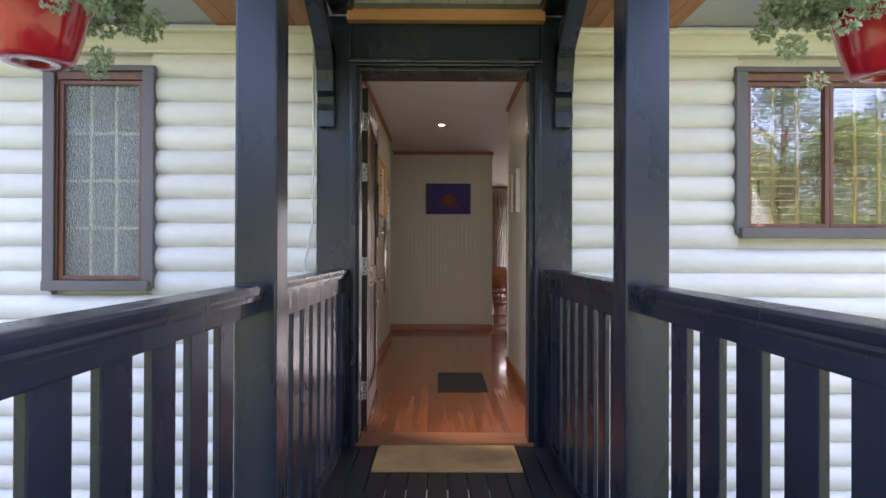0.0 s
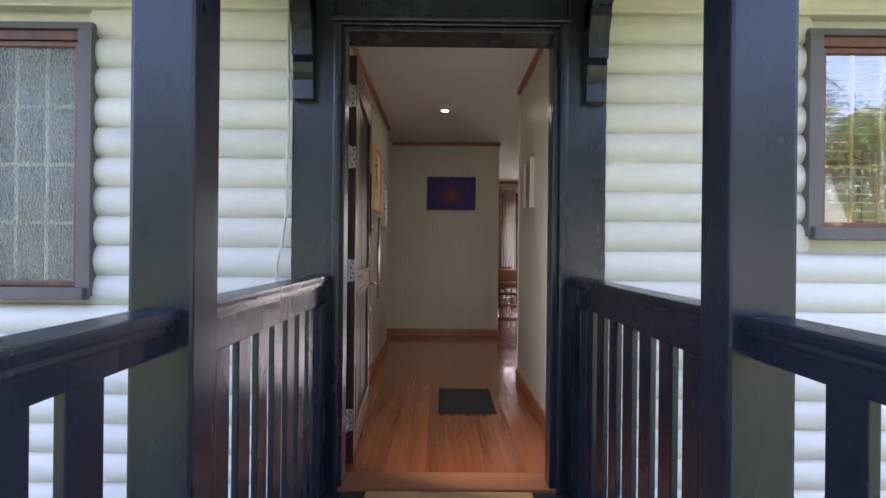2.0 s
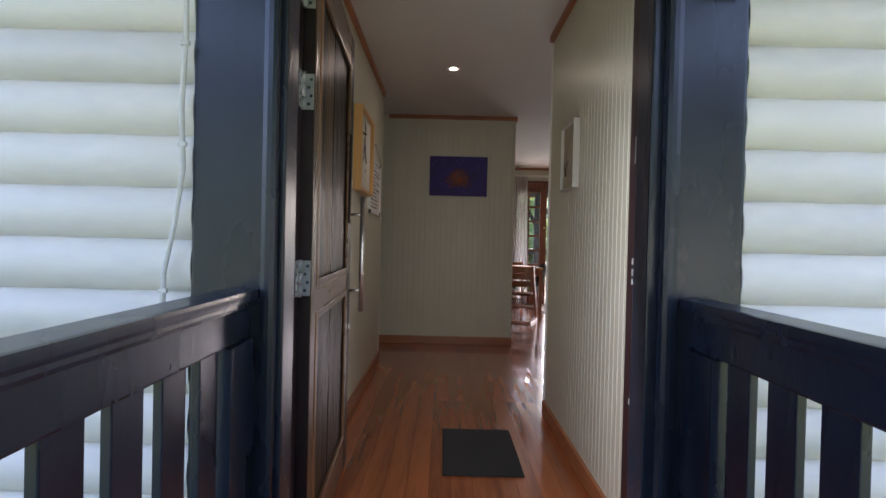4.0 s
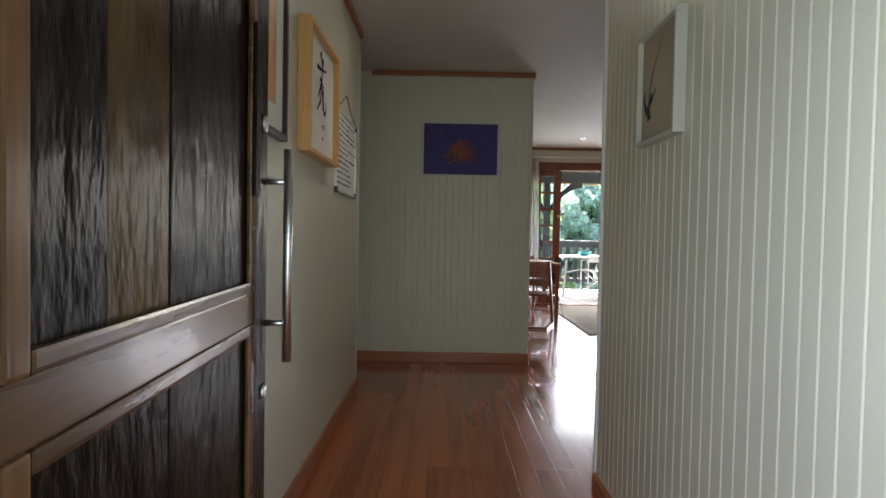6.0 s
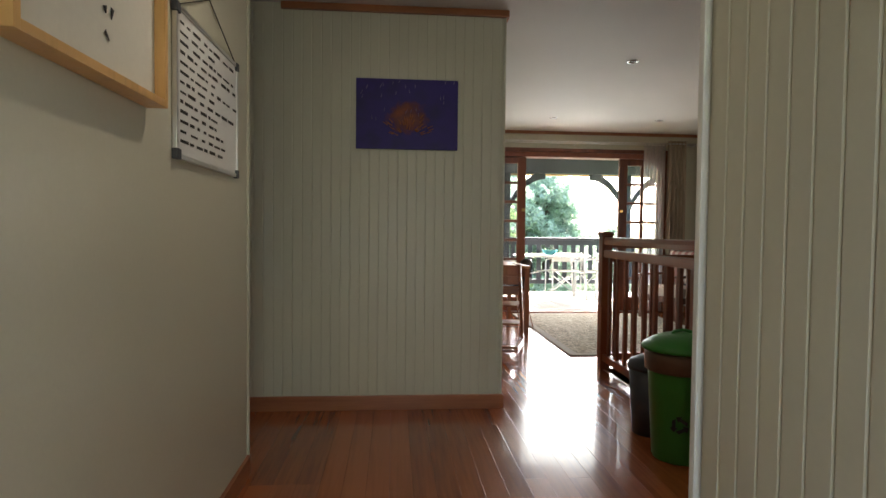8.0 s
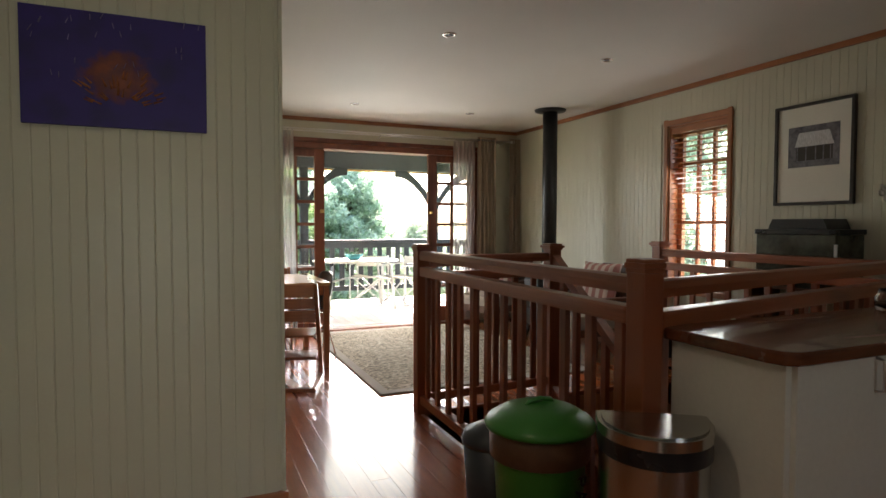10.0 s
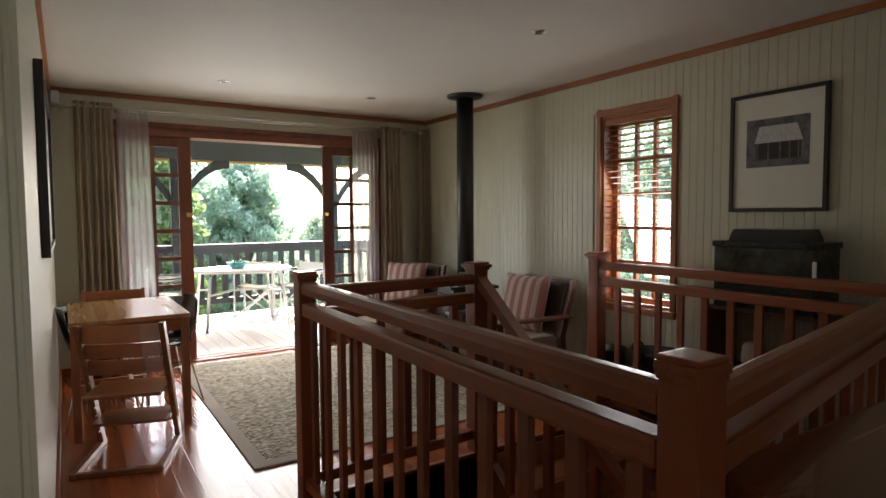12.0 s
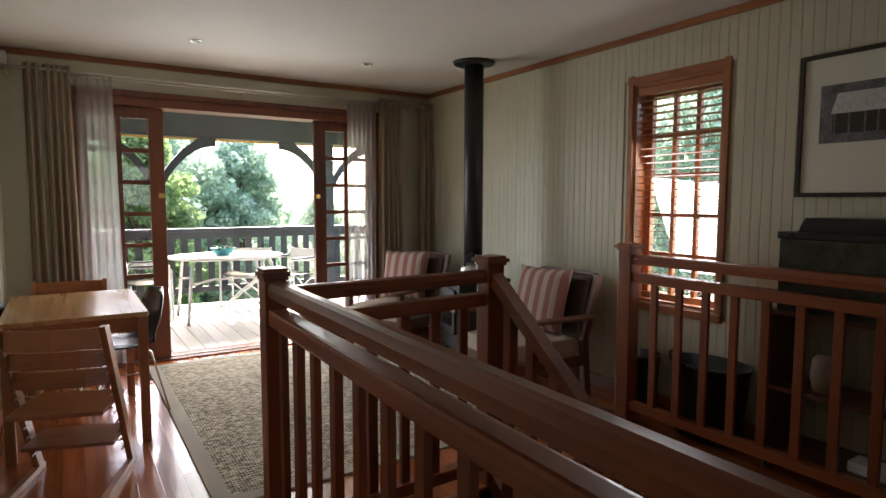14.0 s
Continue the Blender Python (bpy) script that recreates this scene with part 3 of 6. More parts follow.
PORCH_BRACE = [(0, 0), (0.055, 0.0), (0.055, 0.085), (0.045, 0.09), (0.058, 0.12), (0.07, 0.16), (0.06, 0.185), (0.088, 0.19), (0.09, 0.24), (0.10, 0.30), (0.13, 0.36), (0.135, 0.455), (0, 0.455)]
for x0 in (-0.14, 1.19):
    bm = prism([(3.745 - u, v) for u, v in PORCH_BRACE], x0, x0 + 0.09, "x")
    bm.transform(pose(0, 0, 1.79))
    solid("corbel_bracket", bm, "blue", "scrolled dark blue painted timber bracket on the door surround", "bracket", group="door brackets")
for x0, x1 in ((-0.145, -0.045), (1.185, 1.285)):
    bm = prism([(3.74, 2.12), (3.74, 2.24), (3.20, 2.525), (3.04, 2.525)], x0 + 0.005, x1 - 0.005, "x")
    solid("porch_brace", bm, "blue", "sloping dark blue painted porch brace", "brace", group="porch braces")

# ---- half-log cladding ----
PITCH = 0.1385


def log_mesh(length):
    prof = []
    for k in range(9):
        a = k / 8
        prof.append((-0.048 * math.sin(math.pi * (0.02 + 0.96 * a)) ** 0.5, a * PITCH))
    prof += [(0.03, PITCH), (0.03, 0)]
    bm = prism(prof, 0, length, "x")
    for f in bm.faces:
        f.smooth = len(f.verts) == 4 and abs(f.normal.x) < 0.1
    for e in bm.edges:
        if len(e.link_faces) == 2 and e.calc_face_angle(0) > 0.8:
            e.smooth = False
    return bm


BASE_Z = 1.252 - 15 * PITCH
for i in range(24):
    z = BASE_Z + i * PITCH
    if z > 2.30:
        break
    spans = []
    for a, b, win in ((WEST, -0.157, WL), (1.297, LIV_R + 0.2, WR)):
        if z + PITCH > win[2] - 0.03 and z < win[3] + 0.03:
            spans += [(a, win[0] - 0.02), (win[1] + 0.02, b)]
        else:
            spans.append((a, b))
    for a, b in spans:
        ln = round(b - a, 3)
        piece("log", ("log", ln), lambda: log_mesh(ln), "log", wall_front, pose(a, FRONT + 0.004, z))

# ---- front windows ----
def casement(name, win, sashes, cols, rows, glass, label, bars="frame_gold"):
    x0, x1, z0, z1 = win
    wd = thing(name, label, "window", kind="structure")
    y = FRONT - 0.068
    part("casing", box(x0 - 0.045, x0 + 0.02, y, y + 0.08, z0 - 0.02, z1 + 0.03, bevel=0.005), "window_grey", wd)
    part("casing", box(x1 - 0.02, x1 + 0.045, y, y + 0.08, z0 - 0.02, z1 + 0.03, bevel=0.005), "window_grey", wd)
    part("casing", box(x0 - 0.05, x1 + 0.05, y - 0.003, y + 0.08, z1 + 0.005, z1 + 0.035, bevel=0.005), "window_grey", wd)
    part("window_sill", box(x0 - 0.03, x1 + 0.03, y - 0.03, y + 0.10, z0 - 0.035, z0 + 0.022, bevel=0.006), "window_grey", wd)
    part("window_frame", boxes((x0 + 0.0205, x0 + 0.028, y + 0.02, y + 0.13, z0 + 0.022, z1 + 0.004), (x1 - 0.028, x1 - 0.0205, y + 0.02, y + 0.13, z0 + 0.022, z1 + 0.004),
                               (x0 + 0.028, x1 - 0.028, y + 0.021, y + 0.13, z1 - 0.04, z1 + 0.004), bevel=0.003), "sash_dark", wd)
    sw = (x1 - x0 - 0.056) / sashes
    for s in range(sashes):
        a, b = x0 + 0.028 + s * sw, x0 + 0.028 + (s + 1) * sw
        c, d = z0 + 0.024, z1 - 0.042
        st = 0.024
        sash = part("sash", boxes((a + 0.001, a + st, y + 0.035, y + 0.085, c, d), (b - st, b - 0.001, y + 0.035, y + 0.085, c, d), (a + st, b - st, y + 0.036, y + 0.085, c, c + st), (a + st, b - st, y + 0.036, y + 0.085, d - st, d), bevel=0.004), "sash_dark", wd)
        pane = part("pane", box(a + st - 0.004, b - st + 0.004, y + 0.055, y + 0.061, c + st - 0.004, d - st + 0.004), glass, sash)
        pane.visible_shadow = False
        for k in range(1, cols):
            xm = a + st + k * (b - a - 2 * st) / cols
            part("glazing_bar", box(xm - 0.009, xm + 0.009, y + 0.066, y + 0.082, c + st, d - st, bevel=0.003), bars, sash)
        for k in range(1, rows):
            zm = c + st + k * (d - c - 2 * st) / rows
            part("glazing_bar", box(a + st, b - st, y + 0.068, y + 0.084, zm - 0.008, zm + 0.008, bevel=0.003), bars, sash)
    return wd


casement("window_1", WL, 1, 3, 4, "pattern_glass", "pebbled glass casement window with brown timber frame", "cream_bar")
casement("window_2", WR, 2, 3, 3, "front_glass", "two-leaf casement window with brown timber frame and glazing bars")


def venetian(name, x0, x1, z0, z1, at, turn, step, label, tilt=0.35):
    """A slatted blind in its own x-z plane."""
    bl = thing(name, label, "blind", at, turn)
    part("head_rail", box(x0, x1, -0.025, 0.025, z1 - 0.05, z1, bevel=0.004), "trim_x", bl)
    part("bottom_rail", box(x0, x1, -0.022, 0.022, z0, z0 + 0.016, bevel=0.003), "trim_x", bl)
    k, z = 0, z0 + 0.016 + step
    while z < z1 - 0.06:
        piece("slat", (name, "slat", x0), lambda: box(x0 + 0.004, x1 - 0.004, -0.022, 0.022, -0.0012, 0.0012), "trim_x", bl, pose(0, 0, z, tilt * 57, 0, 0))
        z += step
    for x in (x0 + 0.1, x1 - 0.1):
        part("ladder_cord", tube([(x, -0.024, z0), (x, -0.024, z1 - 0.05)], 0.0012, 5), "cable", bl)
    return bl


venetian("venetian_blind", WR[0] + 0.01, WR[1] - 0.01, WR[2] + 0.01, WR[3] - 0.01, (0, 3.90, 0), 0, 0.042, "open timber slat blind behind the front window", 0.15)

# cable down the wall beside the door surround
solid("wall_cable", tube([(-0.17, 3.722, 2.36), (-0.172, 3.72, 2.05), (-0.168, 3.72, 1.65), (-0.176, 3.72, 1.45), (-0.17, 3.72, 1.30), (-0.19, 3.72, 1.15), (-0.215, 3.72, 1.03), (-0.22, 3.72, 0.75), (-0.235, 3.72, 0.3), (-0.25, 3.72, -0.4)], 0.007, 8), "cable", "white cable clipped down the log wall", "cable")

clip_mesh = lambda: box(-0.011, 0.011, -0.010, 0.004, -0.006, 0.006, bevel=0.003)
wall_cable = bpy.data.objects["wall_cable"]
for x, z in ((-0.171, 2.2), (-0.170, 1.9), (-0.169, 1.62), (-0.172, 1.36), (-0.216, 0.98)):
    piece("cable_clip", "cable_clip", clip_mesh, "cable", wall_cable, pose(x, 3.722, z))

# ---- front door leaf ----
# its own x points into the hall, y runs from the hinges to the free edge
front_door = thing("front_door", "open front door with dark distressed timber panels", "door", (0.099, 4.033, 0), 2.85, kind="structure")
DL, DZ, DT = 1.112, 2.10, -0.046
part("stile", box(DT, 0.0, 0.0, 0.083, 0.012, DZ, bevel=0.004), "door_frame", front_door, "mid-brown varnished hinge stile")
part("edge_strip", box(DT + 0.002, -0.002, -0.003, -0.0002, 0.014, DZ - 0.002), "jamb", front_door, "burgundy painted hinge edge")
part("stile", box(DT, 0.0, 0.985, DL, 0.012, DZ, bevel=0.004), "door_panel", front_door, "dark rough lock stile")
for z0, z1 in ((0.013, 0.16), (0.885, 0.963), (1.96, DZ - 0.001)):
    part("rail", box(DT + 0.001, -0.001, 0.0835, 0.9845, z0, z1, bevel=0.004), "door_rail", front_door)
for z0, z1 in ((0.16, 0.885), (0.963, 1.96)):
    ya, yb = 0.0835, 0.9845
    cuts = (ya, 0.31, 0.512, 0.76, yb)
    for k in range(4):
        a, b = cuts[k], cuts[k + 1]
        part("panel_board", box(DT + 0.010, -0.012 - 0.002 * (k % 2), a + 0.001, b - 0.001, z0, z1, bevel=0.003), "door_panel_pale" if k == 1 and z0 > 0.5 else "door_panel", front_door, "dark varnished rough panel board")
    for r in ((ya, ya + 0.045, z0, z1), (yb - 0.030, yb, z0, z1), (ya + 0.045, yb - 0.030, z0, z0 + 0.028), (ya + 0.045, yb - 0.030, z1 - 0.028, z1)):
        part("moulding", boxes((-0.0115, 0.0035, r[0], r[1], r[2], r[3]), bevel=0.007), "door_moulding" if r[1] < 0.2 else "door_rail", front_door)
handle = part("pull_handle", tube([(0.058, 1.100, 0.765), (0.058, 1.100, 1.334)], 0.0125, 16), "steel", front_door, "brushed steel pull bar")
for z in (0.868, 1.247):
    part("standoff", tube([(-0.001, 1.100, z), (0.058, 1.100, z)], 0.008, 12), "steel", handle)
part("lock_cylinder", lathe([(0.0, 0.0), (0.019, 0.0), (0.019, 0.008), (0.012, 0.01), (0.0, 0.01)], 16, pose(0, 1.070, 0.69, 0, 90, 0)), "steel", front_door, "steel lock cylinder")
part("latch", lathe([(0.0, 0.0), (0.022, 0.0), (0.022, 0.006), (0.0, 0.008)], 16, pose(0, 1.072, 1.396, 0, 90, 0)), "steel", front_door)
part("stop_block", box(0.0, 0.012, 0.955, 0.99, 1.20, 1.62, bevel=0.003), "door_panel", front_door, "dark timber stop block")
for z in (1.89, 1.578, 1.0, 0.238):
    hg = part("hinge", boxes((0.0622, 0.0655, 3.966, 3.998, z - 0.055, z + 0.055), (0.0665, 0.0965, 4.0225, 4.0262, z - 0.055, z + 0.055), bevel=0.0012), "hinge_steel", casing, "dull steel butt hinge")
    for k in range(3):
        part("knuckle", tube([(0.066, 4.008, z - 0.058 + k * 0.039), (0.066, 4.008, z - 0.020 + k * 0.039)], 0.0085, 12), "hinge_steel", hg)
    for k, dz in enumerate((-0.038, -0.013, 0.013, 0.038)):
        part("screw", lathe([(0.0, 0), (0.0055, 0), (0.004, 0.0012), (0, 0.0012)], 8, pose(0.080 + 0.008 * (k % 2), 4.0225, z + dz, 90, 0, 0)), "dark_grey", hg)
        part("screw", lathe([(0.0, 0), (0.0055, 0), (0.004, 0.0012), (0, 0.0012)], 8, pose(0.0655, 3.974 + 0.010 * (k % 2), z + dz, 0, 90, 0)), "dark_grey", hg)
for z, h in ((1.41, 0.04), (1.078, 0.009), (1.046, 0.011), (1.018, 0.009), (0.66, 0.008)):
    part("strike_plate", box(1.0718, 1.0745, 3.935, 3.955, z - h, z + h, bevel=0.001), "hinge_steel", casing, "dull steel strike plate")

# ---- stair well: rails, posts and steps ----
UP, LOW = 1.05, 0.94


def newel(x, y, top=1.115, s=0.05, base=-0.001, lip=1.0):
    nw = thing("newel_post", "square reddish-brown timber newel post with moulded cap", "post", (x, y, 0), group="newel posts")
    part("shaft", box(-s, s, -s, s, base, top - 0.045, bevel=0.006), "rail_z", nw)
    part("cap", boxes(*[(-s - g * lip, s + g * lip, -s - g * lip, s + g * lip, top - a, top - b) for g, a, b in ((0.008, 0.046, 0.03), (0.018, 0.031, 0.012), (0.006, 0.013, 0.0))], bevel=0.005), "rail_x", nw)
    return nw


P1, P2, P3, P4, P5 = (2.305, 9.62), (2.268, 7.515), (3.365, 9.67), (4.595, 9.87), (4.595, 7.93)
newel(*P1, 1.125, 0.042, lip=0.6)
for p in (P3, P4, P5):
    newel(*p, s=0.047)
newel(*P2, 1.14, 0.042, lip=0.3)


def rail_run(a, b, label, pitch=0.163, offset=0.0, up=UP, low=LOW):
    """Two level rails with square balusters between two newels."""
    v = Vector((b[0] - a[0], b[1] - a[1], 0))
    ln, ang = v.length, math.degrees(math.atan2(v.y, v.x))
    rl = thing("stair_railing", label, "railing", (a[0], a[1], 0), ang, group="railings round the stair well")
    e = 0.051
    part("handrail", prism([(-0.032, up - 0.06), (0.032, up - 0.06), (0.034, up - 0.03), (0.026, up - 0.006), (0.012, up), (-0.012, up), (-0.026, up - 0.006), (-0.034, up - 0.03)], e, ln - e, "x"), "rail_x", rl, "rounded timber handrail")
    part("lower_rail", box(e, ln - e, -0.034, 0.034, low - 0.062, low, bevel=0.012), "rail_x", rl)
    part("bottom_rail", box(e, ln - e, -0.03, 0.03, 0.075, 0.13, bevel=0.006), "rail_x", rl)
    x = e + 0.045 + offset
    while x < ln - e - 0.03:
        piece("baluster", ("stair_baluster", low), lambda: box(-0.0215, 0.0215, -0.0115, 0.0115, 0.128, low - 0.06, bevel=0.003), "rail_z", rl, pose(x, 0, 0))
        x += pitch
    return rl


RL = "reddish-brown timber railing with flat balusters round the stair well"
rail_run(P2, P1, RL, 0.170, 0.02, 1.082, 0.978)
rail_run(P1, P3, RL, 0.16)
rail_run(P5, P4, RL, 0.1664, -0.015)
rail_run(P2, P5, RL, 0.163, 0.0, 1.07, 0.965)

slope = thing("stair_handrail", "sloping timber handrail with balusters going down the stairs", "railing", (P3[0], P3[1] - 0.05, 0), -90)
RISE = 0.78
part("handrail", prism([(0.0, 1.035), (0.0, 0.965), (2.0, 0.965 - 2.0 * RISE), (2.0, 1.035 - 2.0 * RISE)], -0.032, 0.032, "y"), "rail_x", slope)
part("stringer", prism([(0.0, 0.06), (0.0, -0.22), (2.0, -0.22 - 2.0 * RISE), (2.0, 0.06 - 2.0 * RISE)], -0.022, 0.022, "y"), "rail_x", slope)
for k in range(12):
    x = 0.10 + k * 0.155
    part("baluster", box(x - 0.025, x + 0.025, -0.018, 0.018, 0.05 - x * RISE, 0.985 - x * RISE, bevel=0.003), "rail_z", slope)
stair = thing("staircase", "reddish timber staircase going down to the level below", "stairs", kind="structure")
for k in range(9):
    z = -0.18 * (k + 1)
    y = WELL[3] - 0.23 * k
    part("tread", box(3.40, 4.42, y - 0.26, y, z - 0.035, z, bevel=0.006), "stair_wood", stair)
    part("riser", box(3.40, 4.42, y - 0.012, y, z + 0.0, z + 0.144, bevel=0.002), "stair_wood", stair)
structure("well_wall", boxes((WELL[0] - 0.05, WELL[0], WELL[2], WELL[3], -1.8, -0.301), (WELL[1], WELL[1] + 0.05, WELL[2], WELL[3], -1.8, -0.301), (WELL[0], WELL[1], WELL[2] - 0.05, WELL[2], -1.8, -0.301), (WELL[0], WELL[1], WELL[3] + 0.03, WELL[3] + 0.08, -1.8, -0.301)), "stair_wood", "timber lined walls of the stair well", "wall")
structure("lower_floor", box(WELL[0], WELL[1], WELL[2], WELL[3] + 0.03, -1.86, -1.80), "stair_wood", "timber floor at the foot of the stairs", "floor")
structure("well_lining_1", boxes((WELL[0] - 0.03, WELL[0], WELL[2], WELL[3], -0.3, 0.0), (WELL[1], WELL[1] + 0.03, WELL[2], WELL[3], -0.3, 0.0), (WELL[0], WELL[1], WELL[3], WELL[3] + 0.03, -0.3, 0.0), (WELL[0], WELL[1], WELL[2] - 0.03, WELL[2], -0.3, 0.0), bevel=0.003), "rail_x", "timber edging of the stair well", "trim")

# ---- terrace doors ----
doorway = thing("terrace_door_frame", "reddish-brown timber frame of the wide terrace doors", "door frame", kind="structure")
part("jamb", box(DO[0], DO[0] + 0.06, BACK - 0.015, BACK + 0.2, 0, DO[2] - 0.001, bevel=0.005), "window_wood", doorway)
part("jamb", box(DO[1] - 0.06, DO[1], BACK - 0.015, BACK + 0.2, 0, DO[2] - 0.001, bevel=0.005), "window_wood", doorway)
part("head", box(DO[0] + 0.06, DO[1] - 0.06, BACK - 0.016, BACK + 0.2, DO[2] - 0.07, DO[2] - 0.001, bevel=0.005), "window_wood", doorway)
part("architrave", boxes((DO[0] - 0.06, DO[1] + 0.06, BACK - 0.03, BACK - 0.001, DO[2], DO[2] + 0.05), bevel=0.006), "window_wood", doorway)
part("sill", box(DO[0], DO[1], BACK - 0.02, BACK + 0.22, -0.03, 0.012, bevel=0.004), "window_wood", doorway)
part("track", box(DO[0] + 0.06, DO[1] - 0.06, BACK + 0.06, BACK + 0.075, 0.012, 0.02), "alu", doorway)


def french_leaf(x0, x1, y, label, knob_side):
    lf = thing("terrace_door", label, "door", kind="structure")
    z0, z1, st = 0.022, DO[2] - 0.072, 0.115
    part("stile", box(x0, x0 + st, y, y + 0.045, z0, z1, bevel=0.004), "window_wood", lf)
    part("stile", box(x1 - st, x1, y, y + 0.045, z0, z1, bevel=0.004), "window_wood", lf)
    part("rail", box(x0 + st, x1 - st, y + 0.001, y + 0.045, z1 - 0.09, z1, bevel=0.004), "window_wood", lf)
    part("rail", box(x0 + st, x1 - st, y + 0.001, y + 0.045, z0, z0 + 0.19, bevel=0.004), "window_wood", lf)
    a, b, c, d = x0 + st, x1 - st, z0 + 0.19, z1 - 0.09
    for k in range(1, 2):
        xm = a + k * (b - a) / 2
        part("glazing_bar", box(xm - 0.018, xm + 0.018, y + 0.004, y + 0.041, c, d, bevel=0.004), "window_wood", lf)
    for k in range(1, 7):
        zm = c + k * (d - c) / 7
        part("glazing_bar", box(a, b, y + 0.006, y + 0.039, zm - 0.018, zm + 0.018, bevel=0.004), "window_wood", lf)
    for i in range(2):
        for j in range(7):
            p = part("pane", box(a + i * (b - a) / 2 + 0.01, a + (i + 1) * (b - a) / 2 - 0.01, y + 0.02, y + 0.024, c + j * (d - c) / 7 + 0.01, c + (j + 1) * (d - c) / 7 - 0.01), "glass", lf)
            p.visible_shadow = False
    xk = x1 - 0.03 if knob_side > 0 else x0 + 0.03
    part("lock_plate", box(xk - 0.022, xk + 0.022, y - 0.012, y + 0.001, 1.39, 1.43, bevel=0.003), "brass", lf, "small brass lock")
    return lf


french_leaf(1.715, 2.378, BACK + 0.03, "glazed timber terrace door with small panes, slid open", 1)
french_leaf(3.695, 4.36, BACK + 0.03, "glazed timber terrace door with small panes, slid open", -1)

# ---- side window of the living room, with blind ----
w3 = thing("window_3", "tall reddish timber window with glazing bars", "window", kind="structure")
a, b, c, d = WW
part("casing", box(LIV_R - 0.022, LIV_R - 0.001, a - 0.04, a - 0.001, c - 0.02, d + 0.06, bevel=0.004), "trim", w3)
part("casing", box(LIV_R - 0.022, LIV_R - 0.001, b + 0.001, b + 0.04, c - 0.02, d + 0.06, bevel=0.004), "trim", w3)
part("casing", box(LIV_R - 0.024, LIV_R - 0.001, a - 0.045, b + 0.045, d + 0.0, d + 0.05, bevel=0.004), "trim", w3)
part("window_sill", box(LIV_R - 0.04, LIV_R + 0.10, a - 0.045, b + 0.045, c - 0.05, c, bevel=0.006), "trim", w3)
part("lining", boxes((LIV_R, LIV_R + 0.18, a, a + 0.02, c, d), (LIV_R, LIV_R + 0.18, b - 0.02, b, c, d), (LIV_R, LIV_R + 0.18, a + 0.02, b - 0.02, d - 0.02, d)), "trim", w3)
sash = part("sash", boxes((LIV_R + 0.10, LIV_R + 0.145, a + 0.021, a + 0.07, c, d - 0.02), (LIV_R + 0.10, LIV_R + 0.145, b - 0.07, b - 0.021, c, d - 0.02), (LIV_R + 0.101, LIV_R + 0.145, a + 0.07, b - 0.07, c, c + 0.06), (LIV_R + 0.101, LIV_R + 0.145, a + 0.07, b - 0.07, d - 0.08, d - 0.02), bevel=0.004), "trim", w3)
for k in range(1, 3):
    ym = a + 0.07 + k * (b - a - 0.14) / 3
    part("glazing_bar", box(LIV_R + 0.105, LIV_R + 0.14, ym - 0.014, ym + 0.014, c + 0.06, d - 0.08, bevel=0.003), "trim", sash)
for k in range(1, 5):
    zm = c + 0.06 + k * (d - c - 0.14) / 5
    part("glazing_bar", box(LIV_R + 0.107, LIV_R + 0.138, a + 0.07, b - 0.07, zm - 0.013, zm + 0.013, bevel=0.003), "trim", sash)
pane = part("pane", box(LIV_R + 0.12, LIV_R + 0.124, a + 0.06, b - 0.06, c + 0.05, d - 0.07), "glass", sash)
pane.visible_shadow = False
venetian("venetian_blind", -0.305, 0.305, c + 0.005, d - 0.022, (LIV_R + 0.03, (a + b) / 2, 0), 90, 0.046, "open timber slat blind in the side window", 0.12)

# another framed opening at the near end of the long wall
structure("window_4_casing", boxes((LIV_R - 0.024, LIV_R - 0.001, 8.05, 8.13, 0.9, 2.2), (LIV_R - 0.024, LIV_R - 0.001, 7.2, 7.27, 0.9, 2.2), (LIV_R - 0.023, LIV_R - 0.001, 7.27, 8.05, 2.12, 2.2), bevel=0.004), "trim", "reddish timber casing of a further window", "trim")


# ---- terrace ----
TY = 15.70
terrace = thing("terrace_deck", "sun-bleached timber terrace boards", "deck", kind="structure")
for i in range(44):
    piece("deck_board", "terrace_board", lambda: box(0, 0.132, BACK + 0.222, TY + 0.12, -0.05, -0.02, bevel=0.004), "terrace", terrace, pose(0.2 + i * 0.14, 0, 0))
structure("terrace_frame", boxes((0.2, 6.36, BACK + 0.23, BACK + 0.33, -0.3, -0.051), (0.2, 6.36, TY - 0.05, TY + 0.1, -0.3, -0.051)), "rail_dark", "dark timber bearers under the terrace", "beam")
for x in (0.3, 2.65, 4.95, 6.25):
    solid("terrace_post", box(x - 0.065, x + 0.065, TY - 0.02, TY + 0.11, -3.2, 2.19, bevel=0.006), "rail_dark", "square dark painted terrace post", "post", group="terrace posts")
structure("terrace_beam", box(0.1, 6.5, TY - 0.03, TY + 0.12, 2.19, 2.50, bevel=0.006), "rail_dark", "deep dark painted terrace beam", "beam")
structure("terrace_ceiling", boxes(*[(0.1, 6.5, BACK + 0.21 + k * 0.14, BACK + 0.21 + k * 0.14 + 0.136, 2.50, 2.52) for k in range(23)], bevel=0.004), "white", "white boarded terrace ceiling", "ceiling")
structure("terrace_fascia", box(0.1, 6.5, TY + 0.35, TY + 0.39, 2.185, 2.40, bevel=0.004), "frame_gold", "pale timber fascia of the terrace roof", "trim")


